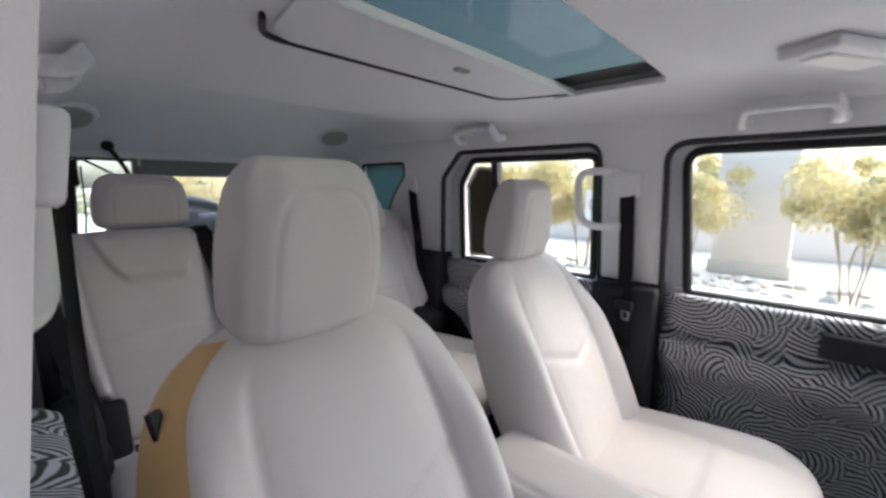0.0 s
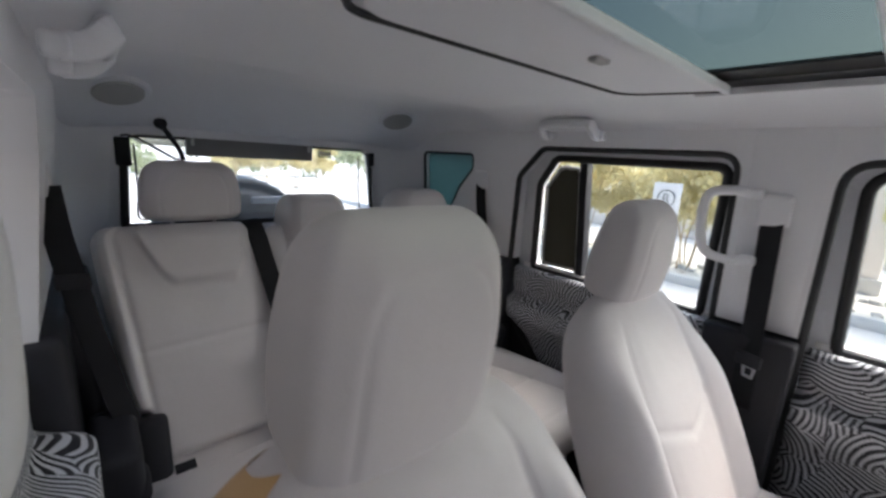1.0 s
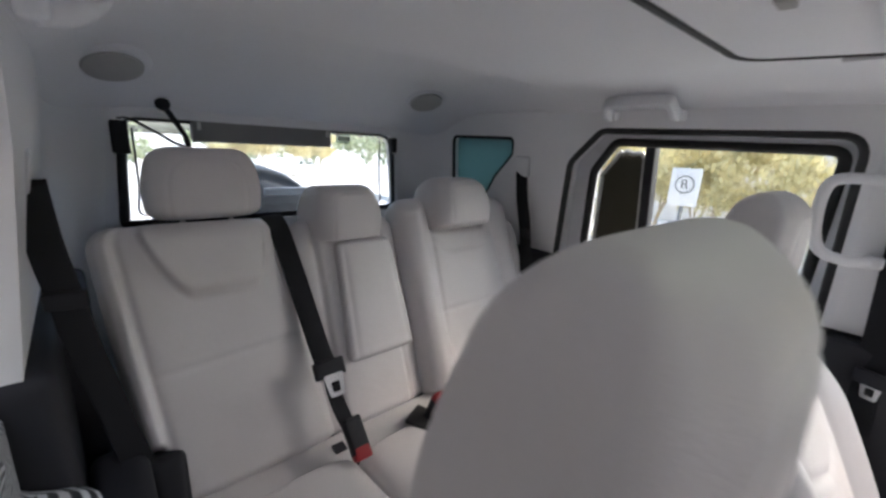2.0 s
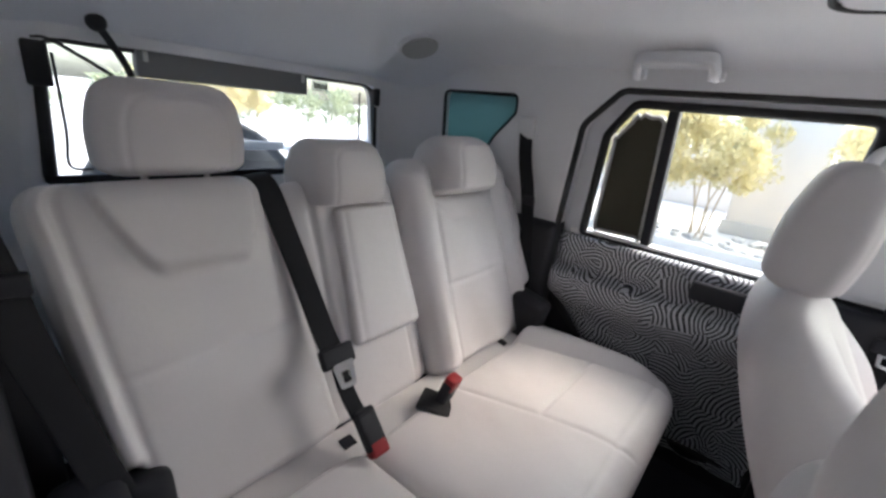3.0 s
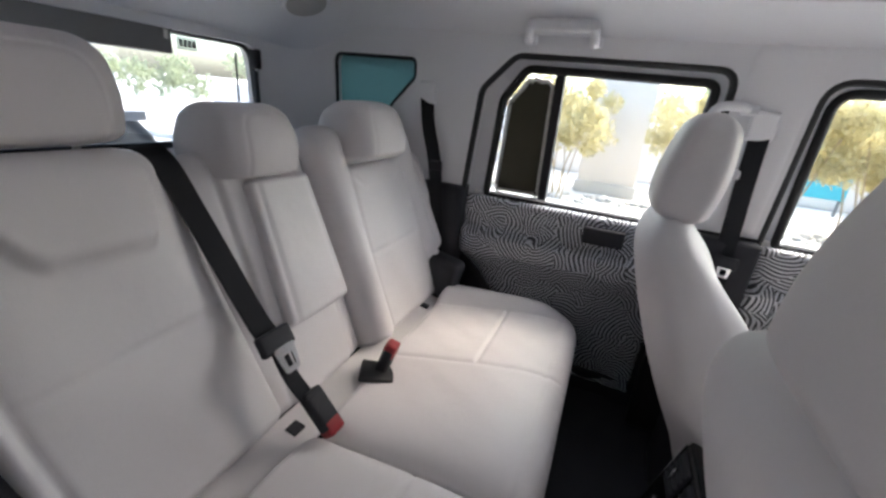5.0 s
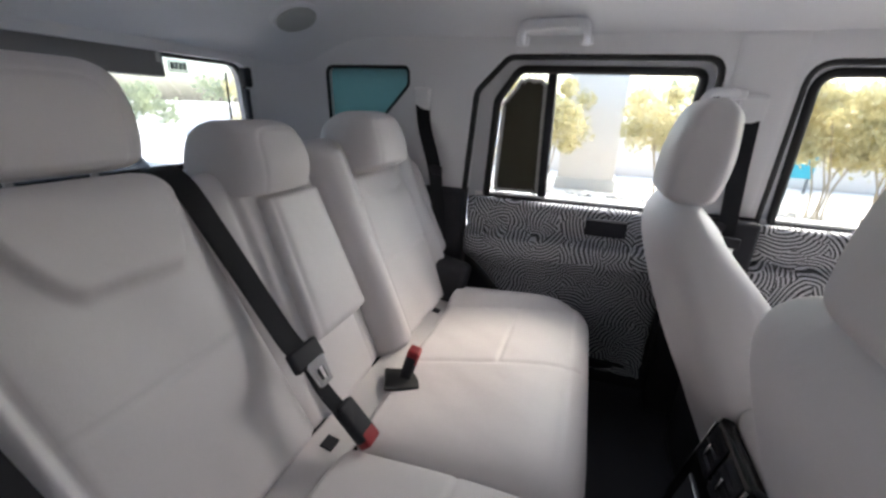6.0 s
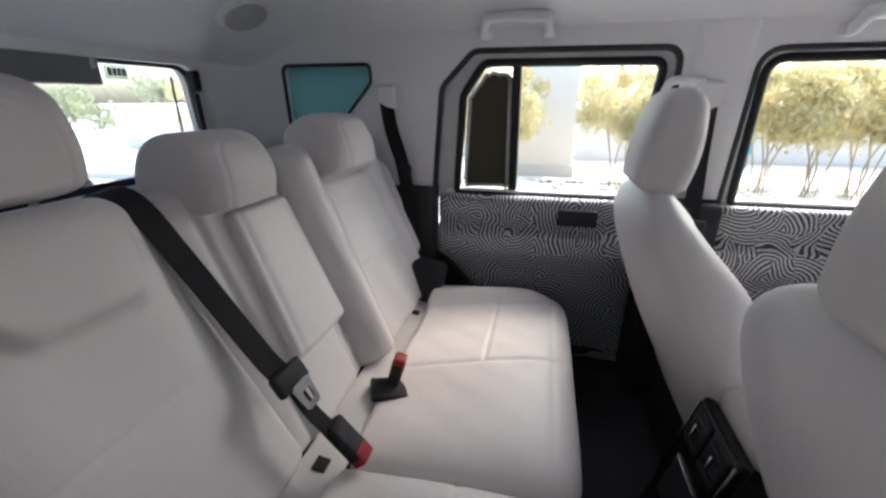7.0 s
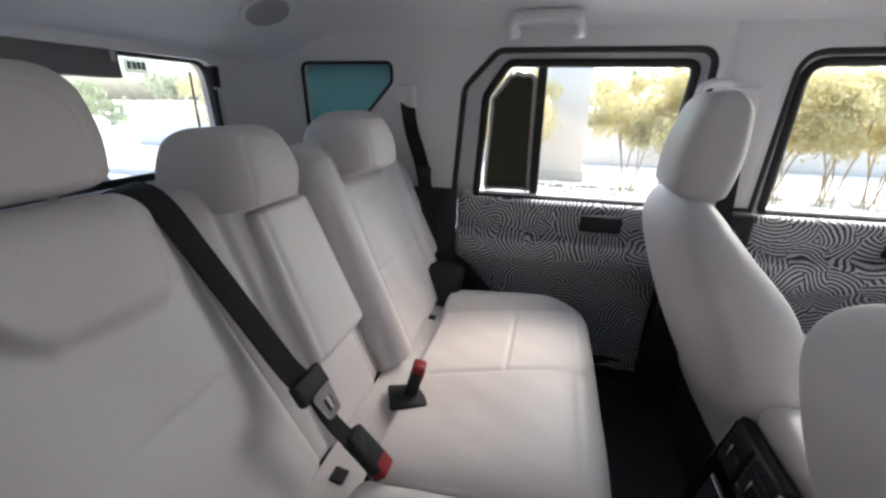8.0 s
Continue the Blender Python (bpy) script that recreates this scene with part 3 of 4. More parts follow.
def front_seat(label, cx, cy, tan_side, head):
    seat = thing("front_seat", label, "car seat", "front seats")
    # backrest, leaning to the rear
    sp = line((0, cy - 0.19, 0.86), (0.5, cy - 0.062, 1.12), (0.85, cy + 0.030, 1.325), (1, cy + 0.052, 1.412))
    wid = line((0, 0.225), (0.35, 0.256), (0.62, 0.252), (0.8, 0.232), (0.92, 0.205), (1, 0.175))
    dep = line((0, 0.085), (0.5, 0.088), (0.85, 0.07), (1, 0.055))

    def relief(u, s):
        a = abs(u)
        bol = 0.058 * step(0.52, 0.84, a) * step(0.92, 0.55, s) * step(0.0, 0.12, s)
        pad = 0.004 * step(0.56, 0.36, a)
        vee = crease((s - 0.47 - 0.14 * a) * 0.5, 0.009, 0.006) * step(0.60, 0.5, a)
        return bol + pad + vee + crease((a - 0.54 - 0.05 * s) * 0.24, 0.007, 0.006) * step(0.95, 0.75, s)
    part("backrest", pillow(sp, wid, dep, cx, relief, 2.7, (0.08, 0.2), 0.10, 180, 110), LEATHER, seat)
    # cushion
    spc = line((0, cy - 0.66, 0.885), (0.3, cy - 0.52, 0.90), (1, cy - 0.10, 0.855))

    def crel(u, s):
        a = abs(u)
        return 0.035 * step(0.58, 0.9, a) * step(0.02, 0.25, s) + crease((a - 0.6) * 0.25, 0.008, 0.006) + crease((s - 0.42) * 0.56, 0.008, 0.005) * step(0.62, 0.5, a)
    part("cushion", pillow(spc, lambda s: 0.25 - 0.02 * step(0.3, 0, s), lambda s: 0.075, cx, crel, 3.0, (0.12, 0.08), 0.09, 112, 70), LEATHER, seat)
    part("seat_base", box(cx - 0.21, cx + 0.21, cy - 0.58, cy - 0.12, FLOOR, 0.82, 0.02), BLACK, seat, "black plastic seat base")
    if tan_side:
        a = (math.pi * 0.79, math.pi * 1.25)
        part("side_panel", pillow(sp, wid, dep, cx, relief, 2.7, (0.08, 0.2), 0.10, 60, 60, (a[0], a[1], 0.12, 0.965), 0.003), TAN, seat, "tan leather outer side panel")
        part("tag", turned(box(-0.008, 0.008, -0.004, 0.004, -0.022, 0.022, 0.002), pose(-0.500, 0.573, 1.325, -18, 0, 30)), BLACK, seat, "small black airbag tag")
    headrest(seat, *head)
    for dx in (-0.045, 0.045):
        part("post_collar", turned(box(-0.016, 0.016, -0.013, 0.013, -0.012, 0.012, 0.004, 2), pose(head[0] + dx, head[1] + 0.012, head[2] + 0.006, -8, 0, 0)), GREY, seat, "grey plastic headrest post collar")
    return seat


front_seat("cream leather front seat with tan outer side", -0.28, 0.58, True, (-0.305, 0.592, 1.388, 1.632, 0.110, 0.063, -0.18, 4.6, (0.14, 0.22), 0.34))
front_seat("cream leather front passenger seat beside the striped door", 0.408, 0.635, False, (0.388, 0.664, 1.400, 1.617, 0.105, 0.056, -0.14, 4.8, (0.11, 0.17), 0.24))

rear_seat = thing("rear_seat", "cream leather rear bench with three headrests and folding armrest", "car seat")


def by(z):
    return 1.33 + (z - 0.9) * 0.39


def backrest(name, x0, x1, top, parent, relief, d=0.055, skew=None, n=3.4, corner=0.05, back_off=0.0):
    cx, w = (x0 + x1) / 2, (x1 - x0) / 2
    sp = line((0, by(0.89) + d + back_off, 0.89), (0.5, by(1.15) + d + back_off, 1.15), (1, by(top) + d + back_off, top))
    return part(name, pillow(sp, lambda s: w * (1 - 0.04 * s), lambda s: d, cx, relief, n, (0.06, 0.09), corner, 200, 120, shift=skew), LEATHER, parent)


def near_rel(u, s):
    a = abs(u)
    bolster = 0.022 * step(-0.76, -0.86, u) * step(0.24, 0.29, s) - 0.04 * step(-0.78, -0.86, u) * step(0.28, 0.23, s)
    edge = -0.03 * step(0.93, 1.0, -u) - 0.02 * step(0.8, 1.0, u)
    ucurve = s - 0.745 - (3.2 if u > 0 else 1.6) * max(0, abs(u - 0.06) - (0.40 if u > 0 else 0.25)) ** 2
    inside = step(0.80, 0.74, a)
    pad = 0.023 * step(-0.022, 0.032, ucurve) * step(0.79, 0.70, u) * step(-0.84, -0.60, u)
    fold = 0.003 * math.sin(6 * u + 3 * s) * math.sin(7 * s)
    return (bolster + edge + pad + fold + crease(ucurve * 0.6, 0.009, 0.0045) * inside + crease((s - 0.515 - 0.015 * u) * 0.6, 0.006, 0.004) * inside
            + crease((u + 0.77) * 0.2, 0.007, 0.006) * step(0.02, 0.1, s))


backrest("backrest", -0.525, -0.118, 1.457, rear_seat, near_rel, 0.06, lambda s: 0.060 * (1 - s) - 0.012)
backrest("backrest", -0.128, 0.225, 1.44, rear_seat, lambda u, s: -0.03 * step(0.55, 0.65, abs(u + 0.02)) * 0.3 + crease((abs(u) - 0.62) * 0.17, 0.008, 0.006), 0.055, None, 3.4, 0.05, 0.008)


def far_rel(u, s):
    a, h = abs(u), abs(u + 0.10)
    inside = step(0.64, 0.58, a)
    ucurve = s - 0.74 - 0.9 * max(0, a - 0.3) ** 2
    notch = -0.05 * step(0.80, 0.88, s) * step(0.50, 0.42, h)
    wing = 0.036 * step(0.54, 0.84, a) * step(1.0, 0.90, s)
    return (wing + notch + crease((a - 0.62 + 0.05 * s) * 0.25, 0.006, 0.009) + crease((s - 0.46) * 0.6, 0.006, 0.004) * inside
            + crease(ucurve * 0.6, 0.006, 0.005) * inside + 0.003 * math.sin(8 * u + 6 * s))


backrest("backrest", 0.205, 0.718, 1.485, rear_seat, far_rel, 0.075, None, 3.4, 0.06, -0.03)
sp = line((0, by(1.055) - 0.012, 1.050), (1, by(1.40) - 0.008, 1.40))
part("side_bolster", pillow(sp, lambda s: 0.030 - 0.008 * s, lambda s: 0.05, 0.692, None, 2.8, (0.10, 0.2), 0.02, 48, 40), LEATHER, rear_seat, "cream leather side bolster")
# folding armrest
sp = line((0, by(1.075) + 0.008, 1.075), (1, by(1.388) + 0.008, 1.388))
part("armrest", pillow(sp, lambda s: 0.106 - 0.018 * s, lambda s: 0.034, 0.078, lambda u, s: crease((abs(u) - 0.8) * 0.1, 0.006, 0.003), 5.0, (0.06, 0.05), 0.02, 96, 60), LEATHER, rear_seat, "folded middle armrest")
headrest(rear_seat, -0.292, 1.625, 1.465, 1.632, 0.125, 0.055, 0.0, 3.6, (0.16, 0.22), 0.38)
headrest(rear_seat, 0.038, 1.578, 1.393, 1.542, 0.100, 0.096, 0.1, 5.0, (0.045, 0.20), 0.16, False)
headrest(rear_seat, 0.430, 1.522, 1.392, 1.562, 0.124, 0.095, 0.2, 3.8, (0.14, 0.24), 0.34, False)

# bench cushions
def bench_rel(u, s):
    side, bolster = u - 0.005 + 0.30 * s, u - 0.86 + 0.33 * s
    on = step(0.02, 0.08, s)
    return (0.042 * step(-0.02, 0.16, bolster) * step(0.04, 0.3, s) + crease(side * 0.4, 0.006, 0.005) * on + crease(bolster * 0.4, 0.006, 0.005) * on
            + crease((s - 0.47) * 0.5, 0.006, 0.0045) * step(0.0, 0.02, side) * step(0.02, 0.0, bolster) + crease((s - 0.13) * 0.5, 0.006, 0.003)
            + 0.003 * math.sin(7 * u + 4 * s) + 0.0005 * math.sin(23 * u - 17 * s) - 0.010 * math.exp(-((u + 0.5) / 0.3) ** 2) * step(0.3, 0.6, s))


sp1 = line((0, 0.80, 0.855), (0.25, 0.93, 0.868), (1, 1.285, 0.85))
part("cushion", pillow(sp1, lambda s: 0.405, lambda s: 0.075, 0.325, bench_rel, 4.2, (0.13, 0.06), 0.10, 360, 130), LEATHER, rear_seat)
part("cushion", pillow(sp1, lambda s: 0.20, lambda s: 0.072, -0.285, lambda u, s: crease((s - 0.47) * 0.5, 0.006, 0.006) + crease((s - 0.16) * 0.5, 0.006, 0.005) + 0.003 * math.sin(5 * u + 6 * s), 4.2, (0.13, 0.06), 0.06, 112, 80), LEATHER, rear_seat)
part("bench_base", box(-0.48, 0.70, 0.90, 1.36, FLOOR, 0.80, 0.03), BLACK, rear_seat, "black plastic bench base")
hem = turned(box(-0.5, 0.62, -0.045, 0.045, -0.006, 0.006, 0.004), pose(0, 1.315, 0.900, 10, 0, 0))
part("hem", hem, LEATHER, rear_seat, "pale strip between cushion and backrest")
for x, w in ((0.533, 0.012), (-0.105, 0.016), (-0.40, 0.022)):
    part("latch_cover", turned(box(-w, w, -0.014, 0.014, -0.003, 0.003, 0.002), pose(x, 1.315, 0.9075, 10, 0, 0)), BLACK, rear_seat, "small dark anchor opening")


# ---- console between the front seats ----
console = thing("centre_console", "black centre console with cream armrest lid and glossy rear panel", "console")
part("body", box(-0.02, 0.165, -0.45, 0.555, FLOOR, 0.975, 0.02, 3), BLACK, console)
lid = line((0, 0.07, 0.995), (0.5, 0.29, 1.012), (1, 0.535, 1.012))
part("armrest_lid", pillow(lid, lambda s: 0.09, lambda s: 0.04, 0.075, lambda u, s: crease((abs(u) - 0.75) * 0.09, 0.006, 0.003), 4.0, (0.08, 0.06), 0.03, 80, 50), LEATHER, console, "cream leather armrest lid")
REAR = pose(0.0725, 0.588, 0.825, 14, 0, 0)
panel = part("rear_panel", turned(box(-0.092, 0.092, -0.014, 0.014, -0.24, 0.185, 0.012, 3), REAR), GLOSS, console, "glossy black rear panel")
for dx in (-0.042, 0.042):
    vent = part("air_vent", turned(box(-0.034, 0.034, 0.010, 0.019, 0.085, 0.165, 0.004), REAR), BLACK, console)
    vent.data.transform(Matrix.Translation((dx, 0, 0)))
    for k in range(4):
        part("slat", turned(box(-0.031, 0.031, 0.012, 0.023, 0.096 + 0.017 * k, 0.100 + 0.017 * k, 0), Matrix.Translation((dx, 0, 0)) @ REAR), BLACK, vent)
    part("tab", turned(box(-0.003, 0.003, 0.020, 0.027, 0.11, 0.14, 0.001), Matrix.Translation((dx, 0, 0)) @ REAR), CHROME, vent, "small chrome tab")
for x in (-0.088, 0.088):
    part("chrome_strip", turned(box(x - 0.0014, x + 0.0014, 0.012, 0.017, -0.05, 0.17, 0.0006), REAR), CHROME, console, "thin chrome strip")
part("socket_door", turned(box(-0.055, 0.055, 0.012, 0.018, -0.06, 0.05, 0.004, 3), REAR), BLACK, console, "black socket cover")
part("chrome_strip", turned(box(-0.05, 0.05, 0.017, 0.020, 0.044, 0.047, 0.0006), REAR), CHROME, console, "thin chrome strip")


# ---- belts ----
X = Vector((1, 0, 0))


def webbing(parent, pts, half=0.0235, side=X, name="webbing"):
    return part(name, tube(smooth_path(pts), 0, False, 12, (half, 0.0012, Vector(side))), WEBBING, parent)


def tongue(parent, at, tilt, yaw=0.0, size=1.0):
    m = pose(*at, tilt, 0, yaw) @ Matrix.Scale(size, 4)
    t = part("tongue", turned(box(-0.029, 0.029, -0.007, 0.007, -0.016, 0.016, 0.005, 3), m), BLACK, parent, "black moulded belt tongue")
    plate = sheet(rpoly([(-0.013, -0.050), (0.013, -0.050), (0.019, -0.01), (-0.019, -0.01)], 0.005), [rpoly([(-0.007, -0.042), (0.007, -0.042), (0.008, -0.024), (-0.008, -0.024)], 0.002)],
                  lambda u, v, d: tuple(m @ Vector((u, d - 0.012, v))), 0.003)
    part("plate", plate, CHROME, t, "steel plate with a square hole")
    return t


def buckle(parent, at, m):
    b = part("buckle", turned(box(-0.017, 0.017, -0.011, 0.011, -0.055, 0.012, 0.006, 3), m), BLACK, parent, "black buckle housing")
    part("button", turned(box(-0.0165, 0.0165, -0.0122, 0.0112, -0.006, 0.021, 0.006, 3), m), RED, b, "red release button")
    return b


mid_belt = thing("seat_belt", "black middle seat belt fastened in its red buckle", "seat belt", "seat belts")
webbing(mid_belt, [(-0.150, 1.66, 1.432), (-0.149, 1.612, 1.461), (-0.146, 1.556, 1.440), (-0.136, 1.505, 1.355), (-0.125, 1.450, 1.255), (-0.115, 1.394, 1.155), (-0.112, 1.368, 1.122)], 0.027, (1, 0.12, 0.1))
tongue(mid_belt, (-0.112, 1.350, 1.118), -30, 0, 1.35)
webbing(mid_belt, [(-0.112, 1.345, 1.100), (-0.110, 1.322, 1.055), (-0.102, 1.295, 1.01), (-0.090, 1.255, 0.965)], 0.020, (1, 0.1, 0), "stalk")
part("stalk_cover", turned(box(-0.022, 0.022, -0.012, 0.012, -0.02, 0.02, 0.007, 3), pose(-0.092, 1.272, 0.984, -35, 0, 8)), BLACK, mid_belt, "black moulded sleeve")
buckle(mid_belt, None, pose(-0.088, 1.243, 0.947, 138, 0, 0) @ Matrix.Scale(1.35, 4))
spare_buckle = thing("belt_buckle", "black seat belt buckle with red button standing on the bench", "belt buckle")
buckle(spare_buckle, None, pose(0.160, 1.243, 0.965, 16, 8, 10) @ Matrix.Scale(1.4, 4))
part("pocket", turned(box(-0.04, 0.04, -0.045, 0.045, -0.008, 0.008, 0.007, 3), pose(0.130, 1.258, 0.916, 6, 0, 25)), RUBBER, spare_buckle, "black pocket in the bench")


def pillar_belt(sgn, pts, tongue_at, label, side, tilt, yaw=70):
    def fx(p):
        return p if sgn > 0 else (2 * CX - p[0], p[1], p[2])
    b = thing("seat_belt", label, "seat belt", "seat belts")
    webbing(b, [fx(p) for p in pts], 0.0235, side)
    top = fx((pts[0][0] + 0.004, pts[0][1], pts[0][2] + 0.022))
    part("guide", turned(box(-0.012, 0.012, -0.032, 0.032, -0.045, 0.03, 0.01, 3), pose(*top, 0, -8 * sgn, 0)), TRIM, b, "pale plastic belt guide")
    if tongue_at:
        tongue(b, fx(tongue_at), tilt, yaw * sgn)
    return b


C_BELT = [(0.712, 1.452, 1.592), (0.705, 1.435, 1.50), (0.688, 1.392, 1.375), (0.692, 1.372, 1.20), (0.712, 1.36, 1.0)]
B_BELT = [(0.704, 0.486, 1.588), (0.707, 0.480, 1.45), (0.703, 0.474, 1.33), (0.694, 0.464, 1.10)]
pillar_belt(1, C_BELT, (0.684, 1.388, 1.372), "black rear seat belt hanging on the pillar", (-0.15, 1, 0), -8)
W_BELT = [(-0.580, 1.470, 1.575), (-0.570, 1.415, 1.475), (-0.556, 1.390, 1.385), (-0.543, 1.385, 1.290), (-0.525, 1.382, 1.195), (-0.509, 1.372, 1.105), (-0.491, 1.355, 1.020), (-0.480, 1.345, 0.950)]
pillar_belt(-1, [(2 * CX - p[0], p[1], p[2]) for p in W_BELT], (2 * CX + 0.556, 1.386, 1.385), "black rear seat belt lying along the bench beside the open window", (1, 0.1, 0), -8, 190)
pillar_belt(1, B_BELT, (0.680, 0.465, 1.235), "black front seat belt on the passenger side pillar", (0.12, 1, 0), 0)
pillar_belt(-1, [(0.70, 0.50, 1.60), (0.702, 0.49, 1.45), (0.70, 0.47, 1.3), (0.70, 0.46, 1.05)], (0.690, 0.475, 1.30), "black front seat belt on the pillar by the driver", (-0.12, 1, 0), 0)


# ---- handles, lamps and speakers ----
def loop_handle(name, label, pts, r, sgn, group, flat=None):
    h = thing(name, label, "grab handle", group)
    path = smooth_path([p if sgn > 0 else (2 * CX - p[0], p[1], p[2]) for p in pts], 6)
    part("grip", tube(path, r, False, 12, flat), TRIM, h)
    for e in (path[0], path[-1]):
        part("mount", turned(box(-0.014, 0.014, -0.018, 0.018, -0.013, 0.013, 0.008, 3), Matrix.Translation(e)), TRIM, h)
    return h


for sgn in (1, -1):
    for y0, y1, dx, dz in ((0.925, 1.125, 0.0, 0.0), (0.03, 0.225, 0.022, -0.020)):
        ends = [(0.668, 0.010, 1.774), (0.640, 0.010, 1.778), (0.622, 0.014, 1.795), (0.618, 0.035, 1.805)]
        grip = [(x + dx, y0 + y, z + dz) for x, y, z in ends] + [(x + dx, y1 - y, z + dz) for x, y, z in reversed(ends)]
        loop_handle("grab_handle", "pale folding grab handle under the roof edge", grip, 0.011, sgn, "roof grab handles", (0.016, 0.010, Vector((0.5 * sgn, 0, 1))))
    ho, hy = (-0.02, -0.037) if sgn > 0 else (0.035, -0.03)
    loop_handle("grab_handle", "pale looped grab handle on the door pillar", [(0.715 + ho, 0.565 + hy, 1.64), (0.685 + ho, 0.60 + hy, 1.645), (0.672 + ho, 0.648 + hy, 1.632), (0.672 + ho, 0.655 + hy, 1.56), (0.676 + ho, 0.640 + hy, 1.495), (0.69 + ho, 0.60 + hy, 1.475), (0.722 + ho, 0.555 + hy, 1.475)], 0.0115, sgn, "pillar grab handles")
    sx = 0.536 if sgn > 0 else -0.419
    spk = thing("speaker", "round cloth covered speaker in the roof lining", "speaker", "roof speakers")
    sp_y = 1.812 if sgn > 0 else 1.845
    for nm, rad, hz, m_ in (("rim", 0.082, 0.012, LINING), ("grille", 0.068, 0.018, SPEAKER)):
        bm = bmesh.new()
        bmesh.ops.create_cone(bm, cap_ends=True, segments=40, radius1=rad * 0.9, radius2=rad, depth=hz)
        part(nm, turned(bm, pose(sx, sp_y, roof_z(sx, sp_y) - hz / 2 - 0.002, -24, 6 * sgn, 0)), m_, spk)

lamp = thing("roof_lamp", "oval roof lamp with clear lens, switched off", "roof lamp")
part("housing", turned(box(-0.10, 0.10, -0.05, 0.05, -0.012, 0.012, 0.011, 4), pose(0.475, 0.05, 1.838, 0, 0, -30)), TRIM, lamp)
part("lens", turned(box(-0.075, 0.075, -0.025, 0.025, -0.006, 0.006, 0.005, 3), pose(0.475, 0.05, 1.825, 0, 0, -30)), SILL, lamp, "white lens")
part("clip", box(CX + 0.012, CX + 0.05, 0.634, 0.652, 1.836, 1.8435, 0.003), SPEAKER, sunroof, "small grey pull tab")

# ---- tailgate ----
brake_lamp = thing("brake_lamp", "grey high brake lamp housing across the rear window", "brake lamp")
part("housing", box(-0.225, 0.255, 2.055, 2.095, 1.637, 1.712, 0.006), GREY, brake_lamp)
for x in (-0.205, 0.237):
    part("clip", box(x - 0.006, x + 0.006, 2.050, 2.054, 1.675, 1.70, 0.002), FOIL, brake_lamp, "pale clip")
stay = thing("window_stay", "black window stay with round knob and cord", "window stay")
bm = bmesh.new()
bmesh.ops.create_uvsphere(bm, u_segments=20, v_segments=14, radius=0.020)
for f in bm.faces:
    f.smooth = True
part("knob", turned(bm, pose(-0.305, 2.0, 1.742)), BLACK, stay)
part("arm", tube(smooth_path([(-0.302, 2.0, 1.735), (-0.275, 2.015, 1.695), (-0.25, 2.035, 1.655), (-0.24, 2.045, 1.622)]), 0.0085), BLACK, stay)
part("cord", tube(smooth_path([(-0.415, 2.04, 1.695), (-0.385, 2.04, 1.695), (-0.33, 2.045, 1.665), (-0.27, 2.045, 1.628), (-0.24, 2.045, 1.622)]), 0.0045), RUBBER, stay)
for sgn, x0, wide in ((-1, -0.412, 0.022), (1, 0.545, 0.014)):
    strut = thing("gas_strut", "black strut beside the rear window", "strut", "rear window struts")
    part("bracket", box(x0 - wide, x0 + wide, 2.03, 2.065, 1.595 if sgn < 0 else 1.625, 1.69, 0.009, 3), BLACK, strut)
    part("rod", tube([(x0, 2.05, 1.62), (x0 + 0.015 * sgn, 2.055, 1.38)], 0.006 + 0.008 * (wide - 0.01) / 0.012), BLACK, strut)
    part("line", tube(smooth_path([(x0 - 0.035 * sgn, 2.1, 1.67), (x0 - 0.035 * sgn, 2.1, 1.50), (x0 - 0.03 * sgn, 2.1, 1.41), (x0 - 0.075 * sgn, 2.1, 1.40)]), 0.0035), RUBBER, strut)
sticker = thing("sticker", "pale grey inspection sticker on the rear window", "sticker")
part("sheet", box(0.30, 0.365, 2.099, 2.101, 1.655, 1.69, 0), glass_mat("sticker_film", (0.95, 1.0, 1.0), 0.7, 0.3, 0.06), sticker)
for k in range(4):
    part("mark", box(0.307 + 0.014 * k, 0.317 + 0.014 * k, 2.0965, 2.0985, 1.664, 1.683, 0), GREY, sticker)

spare = thing("spare_wheel", "dark spare wheel case with a modelled highlight strip outside the tailgate", "spare wheel")
NAVY = mat("dark_case", (0.018, 0.022, 0.03), 0.5, 0, 0.1, 3.0, 200.0, 0.02)
bm = bmesh.new()
bmesh.ops.create_cone(bm, cap_ends=True, segments=72, radius1=0.37, radius2=0.34, depth=0.2)
bmesh.ops.bevel(bm, geom=[e for e in bm.edges if len(e.link_faces) == 2 and e.calc_face_angle() > 0.6], offset=0.05, segments=5, affect="EDGES")
for f in bm.faces:
    f.smooth = True
part("case", turned(bm, pose(0.0, 2.31, 1.19, 90, 0, 0)), NAVY, spare)
part("bracket", box(-0.08, 0.08, 2.115, 2.23, 1.08, 1.23, 0.01), BLACK, spare)
# pale plate that imitates the sky's reflection on the case
part("band", box(0.03, 0.235, 2.185, 2.20, 1.438, 1.468, 0.005), TRIM, spare, "pale strip put in for a highlight on the case")

# ---- outside ----
GROUND = mat("paving", (0.60, 0.575, 0.55), 0.85, 0, 0.15, 0.6, 12.0, 0.3)
g = part("ground", ([(-400, -400, 0), (400, -400, 0), (400, 400, 0), (-400, 400, 0)], [(0, 1, 2, 3)]), GROUND, None)
tagged(g, "pale sunlit paving round the car", "ground", kind="structure")


